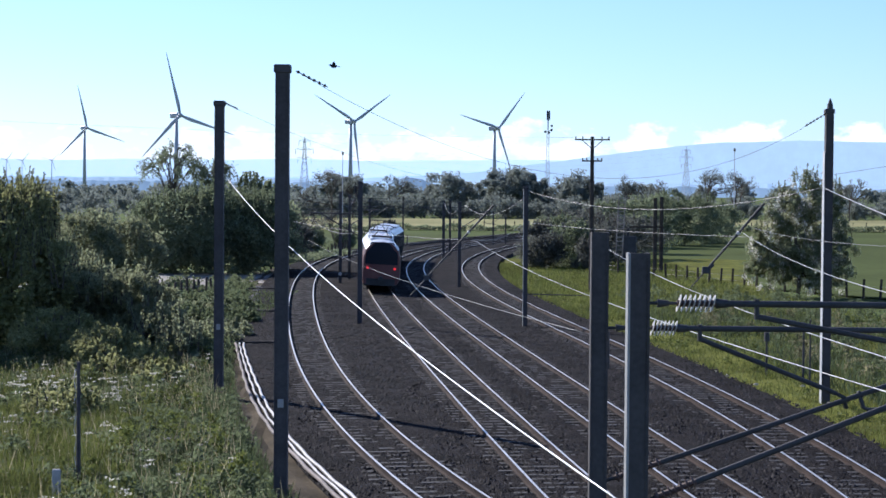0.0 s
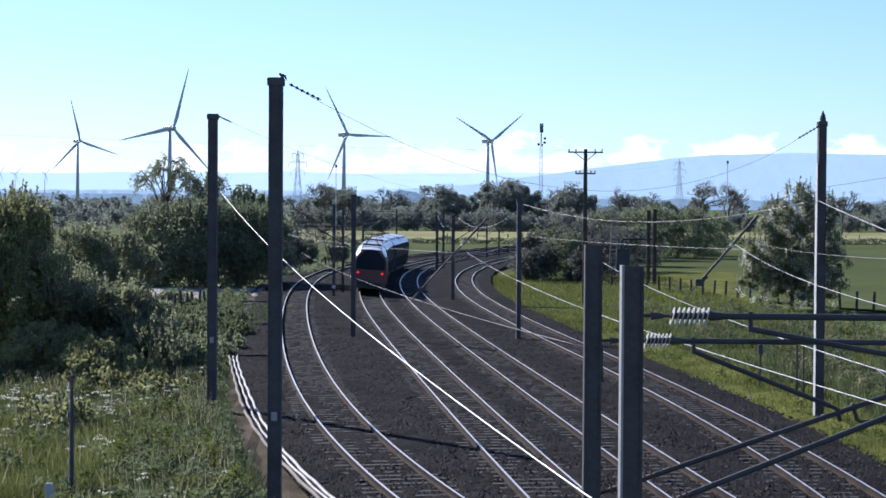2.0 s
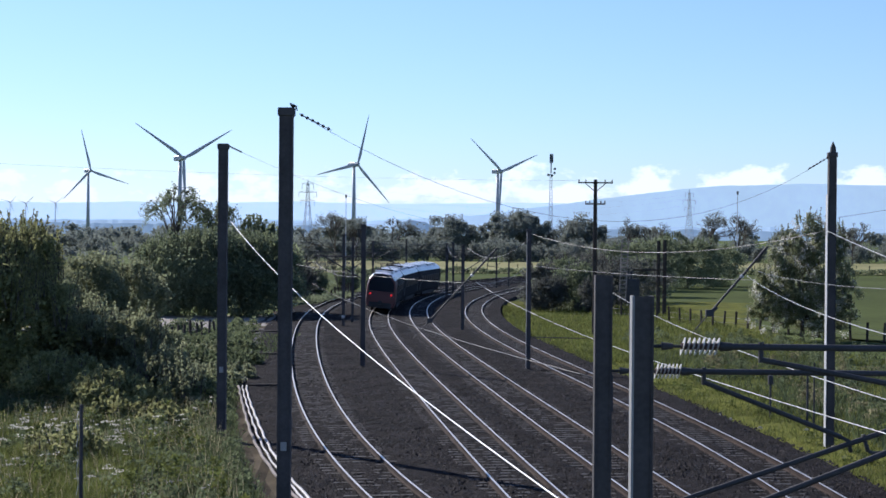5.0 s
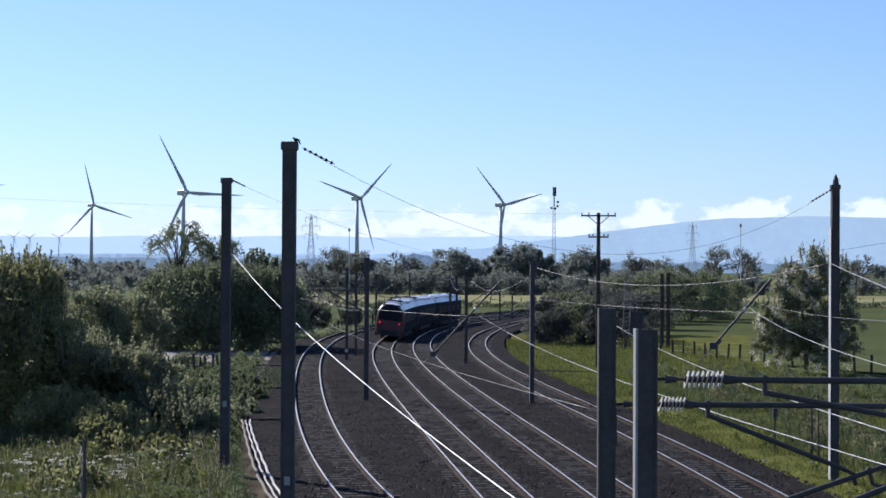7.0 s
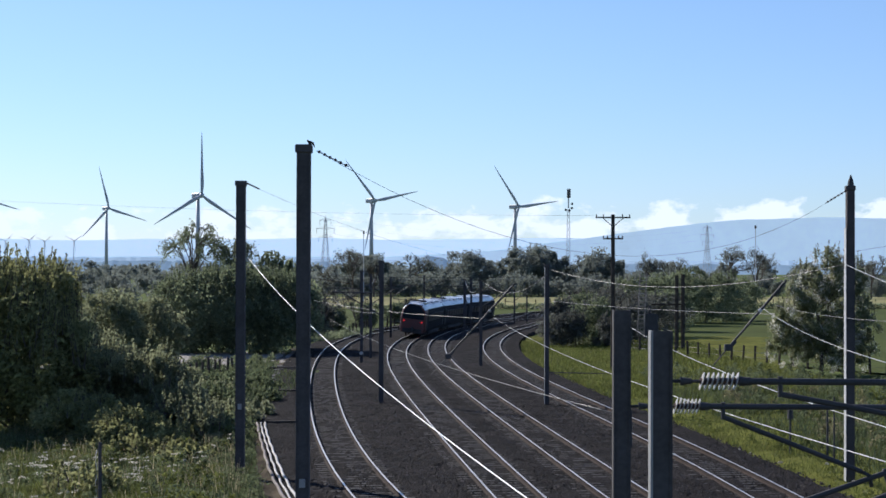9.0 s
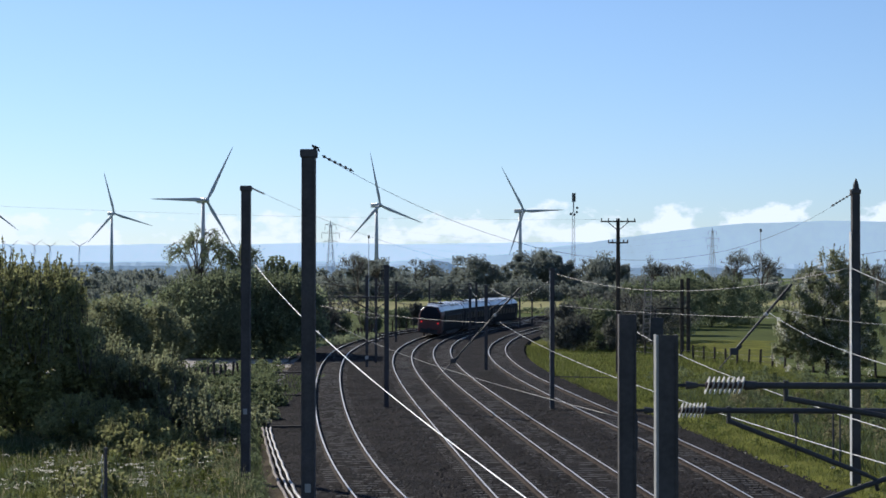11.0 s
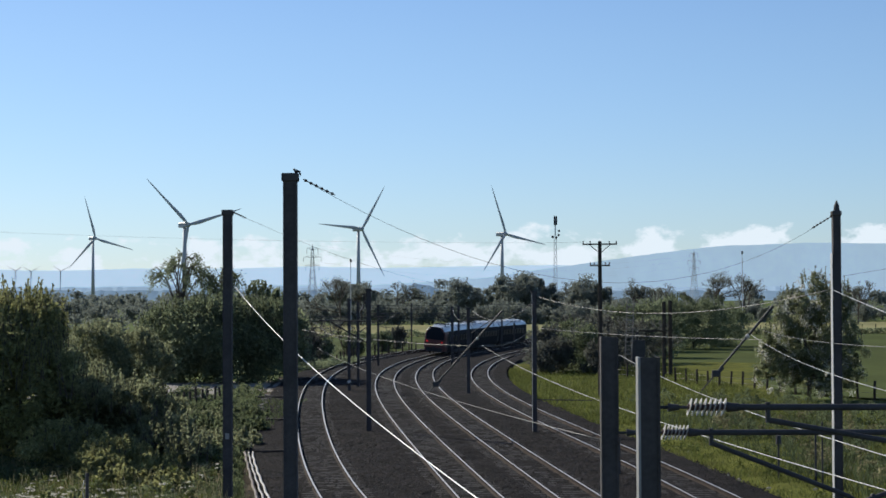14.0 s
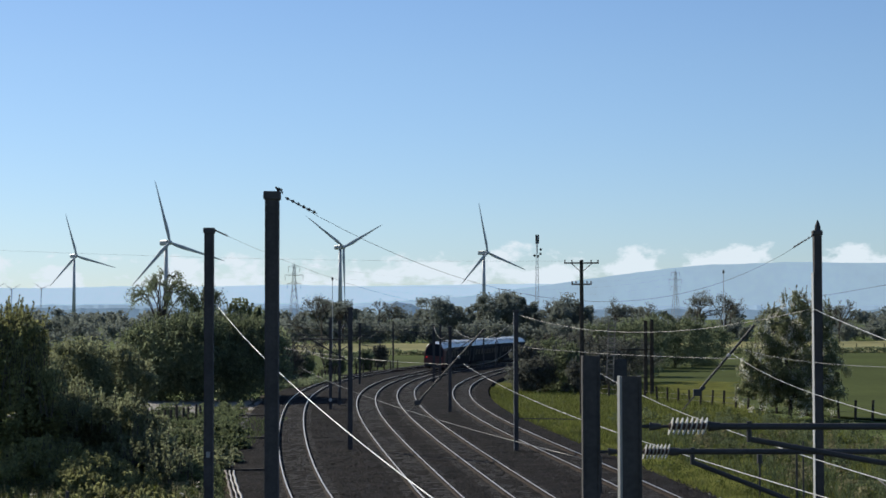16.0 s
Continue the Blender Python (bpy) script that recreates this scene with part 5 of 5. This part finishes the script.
def stones(n, seed):
    """Loose ballast: small angular peaks half buried in the bed."""
    rng = np.random.default_rng(seed)
    g = np.arange(5, 100, 1.0)
    s = 6 + 88 * rng.random(n) ** 1.7
    t = rng.random(n)
    L = np.array([edge_left(a)[:] for a in g])
    R = np.array([on_track("D", a, 2.7)[0][:] for a in g])
    lx, ly = np.interp(s, g, L[:, 0]), np.interp(s, g, L[:, 1])
    rx, ry = np.interp(s, g, R[:, 0]), np.interp(s, g, R[:, 1])
    c = np.c_[lx + (rx - lx) * t, ly + (ry - ly) * t, np.full(n, -0.19)]
    r = rng.uniform(0.03, 0.075, n)
    a = rng.uniform(0, 6.28, n)[:, None] + np.array([0, 1.57, 3.14, 4.71]) + rng.normal(0, 0.3, (n, 4))
    k = r[:, None] * rng.uniform(0.7, 1.3, (n, 4))
    v = np.zeros((n, 5, 3))
    v[:, :4, 0], v[:, :4, 1] = c[:, None, 0] + np.cos(a) * k, c[:, None, 1] + np.sin(a) * k
    v[:, :4, 2] = c[:, None, 2]
    v[:, 4] = c + np.c_[rng.normal(0, 0.3, (n, 2)) * r[:, None], r * rng.uniform(0.5, 1.1, n) + 0.02]
    f = np.array([(0, 1, 4), (1, 2, 4), (2, 3, 4), (3, 0, 4)])
    faces = (f[None] + 5 * np.arange(n)[:, None, None]).reshape(-1, 3)
    me = bpy.data.meshes.new("loose_ballast")
    me.vertices.add(n * 5)
    me.vertices.foreach_set("co", v.astype(np.float32).ravel())
    me.loops.add(len(faces) * 3)
    me.loops.foreach_set("vertex_index", faces.astype(np.int32).ravel())
    me.polygons.add(len(faces))
    me.polygons.foreach_set("loop_start", np.arange(0, len(faces) * 3, 3, dtype=np.int32))
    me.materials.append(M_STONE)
    me.update(calc_edges=True)
    tagged(new("loose_ballast", me), "loose angular grey-brown ballast stones between the rails", "ballast", kind="stuff")


stones(34000, 95)


def small_marks():
    bm = bmesh.new()
    rod(bm, (-7.75, 136.3, 0.55), (-7.75, 136.36, 0.55), 0.13, seg=14)
    tagged(part("marker_disc", bm, M_INSUL), "small white disc fixed to a distant mast", "marker disc")
    bm = bmesh.new()
    box(bm, -0.09, 0.09, -0.06, 0.06, -0.5, 0.55, bevel=0.02)
    o = part("marker_stump", bm, M_TROUGH)
    o.location = (-8.6, 40.2, 0)
    tagged(o, "short grey concrete marker in the bank grass", "marker")
    e = empty("mast_finial", "dark pointed finial on the head of a tall mast", "finial", "", "", pose(13.0, 61, 9.69))
    bm = bmesh.new()
    rod(bm, (0, 0, 0), (0, 0, 0.17), 0.11, 0.09, 10)
    rod(bm, (0, 0, 0.17), (0, 0, 0.36), 0.09, 0.015, 10)
    part("cone", bm, M_TUBE, e)


small_marks()


def litter():
    rng = random.Random(5)
    for x, y in ((10.78, 71.1), (11.0, 69.6), (11.6, 66.5), (13.2, 66.0), (13.0, 60.5), (-8.7, 152), (-13.2, 137), (-12.6, 138)):
        bm = bmesh.new()
        r = bmesh.ops.create_icosphere(bm, subdivisions=1, radius=0.085)
        for v in r["verts"]:
            v.co = Vector((v.co.x * rng.uniform(0.7, 1.6), v.co.y * rng.uniform(0.6, 1.2), v.co.z * rng.uniform(0.4, 0.9)))
        o = part("pale_stone", bm, M_FLOWER)
        o.location = (x, y, -0.2)
        tagged(o, "pale stone lying at the edge of the grass", "stone", "pale stones")


litter()


# ---- train ----
# silver sides painted near black: their shade is put into the colour
M_SILVER_SHADED = material("shaded_silver_train_paint", (0.028, 0.027, 0.029), 0.8, metal=0.0, spec=0.05, spread=0.08, scale=0.4, fine=5.0, bump=0)
# pale roof colour, raised for the glare of the sun
M_ROOF = material("pale_train_roof", (0.66, 0.66, 0.66), 0.3, spread=0.2, scale=0.5, fine=6.0, bump=0.05)
M_MAROON = material("maroon_train_paint", (0.11, 0.033, 0.027), 0.5, spread=0.1, scale=0.5, fine=6.0, bump=0)
M_GLASS = material("dark_train_glass", (0.012, 0.014, 0.02), 0.4, spec=0.1, spread=0.05, scale=1.0, fine=5.0, bump=0)
M_UNDER = material("dirty_underframe", (0.035, 0.033, 0.032), 0.8, spread=0.3, scale=1.0, fine=12.0)
M_TAIL = glow("red_tail_light", (1.0, 0.03, 0.03), 0.45)
PROFILE = [(1.22, 0.50), (1.36, 0.90), (1.37, 1.75), (1.33, 2.42), (1.20, 2.94), (0.95, 3.26), (0.55, 3.45), (0.0, 3.51)]


def loft(secs, mat, name, parent, label=""):
    """Sections (y, width factor, height factor) of the body profile joined into one shell."""
    full = [(x, z) for x, z in PROFILE] + [(-x, z) for x, z in PROFILE[-2::-1]]
    n, verts, faces, fm = len(full), [], [], []
    for y, kw, kh in secs:
        for x, z in full:
            verts.append((x * kw, y, 0.50 + (z - 0.50) * kh))
    for i in range(len(secs) - 1):
        for j in range(n - 1):
            faces.append((i * n + j, i * n + j + 1, (i + 1) * n + j + 1, (i + 1) * n + j))
            # roof colour runs down over the cantrail to paint its sky-lit band
            fm.append(1 if 4 <= j <= 9 else 2 if i < len(secs) - 2 else 0)
        faces.append((i * n + n - 1, i * n, (i + 1) * n, (i + 1) * n + n - 1))
        fm.append(0)
    faces.append(tuple(range(n))[::-1])
    faces.append(tuple((len(secs) - 1) * n + j for j in range(n)))
    fm += [2 if len(secs) > 2 else 0, 0]
    return part(name, raw_mesh(name, verts, faces, mat, fm), None, parent, label)


def carriage(cab, label, arm=False):
    e = empty("train_carriage", label, "train carriage", "coupled train carriages")
    if cab:
        secs = [(-10.05, 0.90, 0.955), (-9.85, 0.95, 0.975), (-9.1, 0.985, 0.99), (-8.0, 1, 1), (9.7, 1, 1)]
    else:
        secs = [(-9.7, 1, 1), (9.7, 1, 1)]
    loft(secs, [M_SILVER_SHADED, M_ROOF, M_MAROON], "body", e)
    for side in (-1, 1):
        for i in range(8):
            y = -7.6 + i * 1.95
            bm = bmesh.new()
            box(bm, side * 1.345, side * 1.378, y, y + 1.45, 1.70, 2.42, bevel=0.01)
            part("window", bm, M_GLASS, e)
        for y in (-8.6, 8.6):
            bm = bmesh.new()
            box(bm, side * 1.35, side * 1.385, y - 0.45, y + 0.45, 0.85, 2.62, bevel=0.01)
            part("door", bm, M_UNDER, e, "dark passenger door")
        bm = bmesh.new()
        box(bm, side * 1.0, side * 1.30, -5.2, 5.2, 0.28, 0.62, bevel=0.03)
        part("skirt", bm, M_UNDER, e)
    for y in (-6.9, 6.9):
        bm = bmesh.new()
        box(bm, -1.15, 1.15, -1.6, 1.6, 0.32, 0.75, bevel=0.04)
        bog = part("bogie", bm, M_UNDER, e)
        bog.location = (0, y, 0)
        for wy in (-1.15, 1.15):
            for wx in (-0.75, 0.75):
                bm = bmesh.new()
                rod(bm, (wx - 0.06, wy, 0.41), (wx + 0.06, wy, 0.41), 0.40, seg=18)
                part("wheel", bm, M_RAILSIDE, bog)
    for i, (y, ln, w) in enumerate(((-6.6, 2.6, 0.8), (-2.6, 2.2, 0.7), (1.8, 3.0, 0.85), (6.4, 2.6, 0.8))):
        bm = bmesh.new()
        box(bm, -w, w, y - ln / 2, y + ln / 2, 3.36, 3.57, bevel=0.05)
        part("roof_unit", bm, M_ROOF, e, "raised equipment cover on the roof")
    if cab:
        def face(name, x, z0, z1, y, mat, lab, dep=0.06, narrow=0.86):
            vs, fs = [], []
            cols = 8
            for zi, (z, k) in enumerate(((z0, 1.0), (z0 + (z1 - z0) * 0.55, 1.0), (z1, narrow))):
                for c in range(cols + 1):
                    u = -1 + 2 * c / cols
                    vs.append((u * x * k, y + 0.14 * u * u + 0.12 * max(0, z - 2.3), z))
            for zi in range(2):
                for c in range(cols):
                    a = zi * (cols + 1) + c
                    fs.append((a, a + 1, a + cols + 2, a + cols + 1))
            nb = len(vs)
            vs += [(vx, vy + dep, vz) for vx, vy, vz in vs]
            rim = [c for c in range(cols + 1)] + [cols + 1 + cols, 2 * (cols + 1) + cols] + [2 * (cols + 1) + c for c in range(cols - 1, -1, -1)] + [cols + 1]
            for a, b in zip(rim, rim[1:] + rim[:1]):
                fs.append((a, a + nb, b + nb, b))
            return part(name, raw_mesh(name, vs, fs, mat), None, e, lab)
        face("windscreen", 1.10, 1.84, 3.34, -10.22, M_GLASS, "large dark wrap-around windscreen", narrow=0.70)
        face("nose_panel", 1.16, 0.88, 1.86, -10.20, M_MAROON, "maroon lower nose panel", narrow=1.0)
        face("bumper", 1.10, 0.42, 0.86, -10.16, M_UNDER, "black bumper fairing", narrow=1.0)
        for s in (-1, 1):
            bm = bmesh.new()
            rod(bm, (s * 0.92, -10.18, 1.58), (s * 0.92, -10.06, 1.58), 0.09, 0.09, 14)
            part("tail_light", bm, M_TAIL, e, "glowing red tail light")
        bm = bmesh.new()
        rod(bm, (0, -10.45, 0.85), (0, -10.0, 0.85), 0.16, 0.2, 12)
        part("coupler", bm, M_UNDER, e)
    else:
        bm = bmesh.new()
        box(bm, -0.9, 0.9, -10.1, -9.7, 0.95, 3.0, bevel=0.06)
        part("gangway", bm, M_UNDER, e, "dark gangway between carriages")
    if arm:
        bm = bmesh.new()
        for s in (-1, 1):
            rod(bm, (s * 0.55, -7.6, 3.68), (s * 0.55, -5.4, 3.68), 0.035, seg=6)
            rod(bm, (s * 0.5, -5.6, 3.70), (s * 0.25, -7.3, 4.08), 0.03, seg=6)
        rod(bm, (-0.7, -7.4, 3.66), (0.7, -7.4, 3.66), 0.05, seg=6)
        rod(bm, (-0.7, -5.6, 3.66), (0.7, -5.6, 3.66), 0.05, seg=6)
        fr = part("pantograph", bm, M_UNDER, e, "dark folded current collector frame")
        bm = bmesh.new()
        for s in (-1, 1):
            rod(bm, (s * 0.25, -7.3, 4.08), (s * 0.42, -5.8, 4.42), 0.022, seg=6)
            rod(bm, (s * 0.55, -5.8, 4.44), (s * 0.85, -5.8, 4.30), 0.025, seg=6)
        part("upper_arm", bm, M_UNDER, fr)
        bm = bmesh.new()
        for y in (-5.95, -5.65):
            rod(bm, (-0.6, y, 4.44), (0.6, y, 4.44), 0.03, seg=6)
        part("collector_head", bm, M_UNDER, fr)
        for s in (-1, 1):
            for y in (-7.4, -5.6):
                insulator("roof_insulator", (s * 0.6, y, 3.34), (s * 0.6, y, 3.66), 3, 0.09, M_INSULD, e)
    return e


CARS = [carriage(i == 0, "silver carriage with maroon nose and red tail lights" if i == 0 else "silver train carriage with a dark window band", i < 2) for i in range(3)]


# ---- bird ----
M_FEATHER = material("dark_feathers", (0.03, 0.03, 0.032), 0.7, spread=0.2, scale=8.0, fine=60.0, bump=0)


def build_bird():
    e = empty("bird", "small dark bird flying in to perch on a mast", "bird")
    bm = bmesh.new()
    r = bmesh.ops.create_uvsphere(bm, u_segments=12, v_segments=8, radius=0.04)
    bmesh.ops.scale(bm, vec=(1.9, 0.9, 0.9), verts=r["verts"])
    bmesh.ops.translate(bm, vec=(0, 0, 0.06), verts=r["verts"])
    body = part("body", bm, M_FEATHER, e, smooth=True)
    bm = bmesh.new()
    r = bmesh.ops.create_uvsphere(bm, u_segments=10, v_segments=6, radius=0.026)
    bmesh.ops.translate(bm, vec=(-0.078, 0, 0.09), verts=r["verts"])
    rod(bm, (-0.10, 0, 0.088), (-0.128, 0, 0.083), 0.008, 0.001, 6)
    part("head", bm, M_FEATHER, e, smooth=True)
    bm = bmesh.new()
    box(bm, 0.05, 0.15, -0.018, 0.018, 0.052, 0.062)
    part("tail", bm, M_FEATHER, e)
    for s in (-1, 1):
        bm = bmesh.new()
        rod(bm, (0, s * 0.012, 0.0), (0, s * 0.012, 0.03), 0.004, seg=5)
        part("leg", bm, M_FEATHER, e)
    wings = []
    for s in (-1, 1):
        vs = [(-0.045, 0, 0), (0.045, 0, 0), (0.035, s * 0.09, 0.0), (0.01, s * 0.15, 0.0), (-0.03, s * 0.10, 0.0)]
        vs += [(x, y, z + 0.006) for x, y, z in vs]
        fs = [(0, 1, 2, 3, 4), (9, 8, 7, 6, 5)] + [(k, (k + 1) % 5, 5 + (k + 1) % 5, 5 + k) for k in range(5)]
        w = part("wing", raw_mesh("wing", vs, fs, M_FEATHER), None, e)
        wings.append((w, s))
    return e, wings


BIRD, WINGS = build_bird()


# ---- what moves ----
def motions():
    spin = {
        0: [(0.0, -8.0), (16.0, -11.0)],
        1: [(0.0, -9.0), (1.5, 14.0), (3.5, 43.0), (7.0, 95.4), (9.0, 125.5), (12.5, 174.5), (14.5, 206.0), (16.0, 230.0)],
        2: [(0.0, -58.3), (1.5, -33.0), (3.5, -1.5), (7.0, 51.0), (9.0, 82.5), (12.5, 135.5), (14.5, 165.5), (16.0, 187.5)],
        3: [(0.0, 47.6), (1.5, 57.0), (3.5, 67.0), (7.0, 80.0), (9.0, 86.5), (11.5, 93.5), (13.5, 103.0), (14.5, 107.5), (16.0, 113.5)],
        4: [(0.0, -16.0), (9.0, 110.0), (12.0, 143.0), (12.5, 150.0), (16.0, 200.0)],
    }
    for i, (rotor, seat) in enumerate(ROTORS):
        keys = spin.get(i, [(0.0, 25.0 + 3 * i), (16.0, 45.0 + 3 * i)])
        rows = []
        for (t0, a0), (t1, a1) in zip(keys, keys[1:]):
            n = max(1, int(abs(a1 - a0) // 40) + 1)
            rows += [(t0 + (t1 - t0) * k / n, a0 + (a1 - a0) * k / n) for k in range(n)]
        rows.append(keys[-1])
        walk(rotor, [(t, seat @ pose(0, 0, 0, 0, a - 4, 0)) for t, a in rows])

    # the bird glides in, flaps, lands on the mast head and folds its wings
    flight = [(0.0, -2.53, 9.60), (0.1, -2.81, 9.64), (0.2, -3.04, 9.74), (0.3, -3.17, 9.76), (0.4, -3.34, 9.75), (0.5, -3.42, 9.73), (0.7, -3.56, 9.685), (16.0, -3.56, 9.685)]
    walk(BIRD, [(t, pose(x, 41.5, z, 0, 0, 0 if t < 0.6 else 55)) for t, x, z in flight])
    for wing, s in WINGS:
        beat = [(0.0, 35), (0.1, -30), (0.2, 50), (0.3, -25), (0.4, 30), (0.5, 55), (0.7, 5)]
        rows = [(t, pose(0, s * 0.03, 0.075, s * a, 0, 0)) for t, a in beat]
        rows += [(0.8, pose(0.02, s * 0.034, 0.07, s * -30, 0, s * -40)), (0.9, pose(0.03, s * 0.034, 0.07, s * -60, 0, s * -70)), (16.0, pose(0.03, s * 0.034, 0.07, s * -60, 0, s * -70))]
        walk(wing, rows)
    # the train draws away along its canted track, each carriage on its two bogies, leaning into the curve
    tail = [(0.0, 93.0), (1.5, 104.0), (3.5, 117.5), (7.0, 141.0), (9.0, 154.5), (12.5, 177.5), (14.5, 190.5), (16.0, 200.0)]
    times = [0.0, 1.0, 2.0, 3.0, 4.0, 5.0, 6.0, 7.0, 8.0, 9.0, 10.0, 11.0, 12.0, 13.0, 14.0, 15.0, 16.0]
    for i, car in enumerate(CARS):
        rows = []
        for t in times:
            s = float(np.interp(t, [a for a, _ in tail], [b for _, b in tail])) + 10.2 + i * 19.9
            a, _ = on_track("B", s - 6.9)
            b, _ = on_track("B", s + 6.9)
            mid = (a + b) / 2
            lean = 3.0 + 4.0 * min(1.0, max(0.0, (s - 105) / 45))
            rows.append((t, pose(mid.x, mid.y, 0.8, 0, lean, -math.degrees(math.atan2(b.x - a.x, b.y - a.y))) @ pose(0, 0, -0.8)))
        walk(car, rows)


motions()
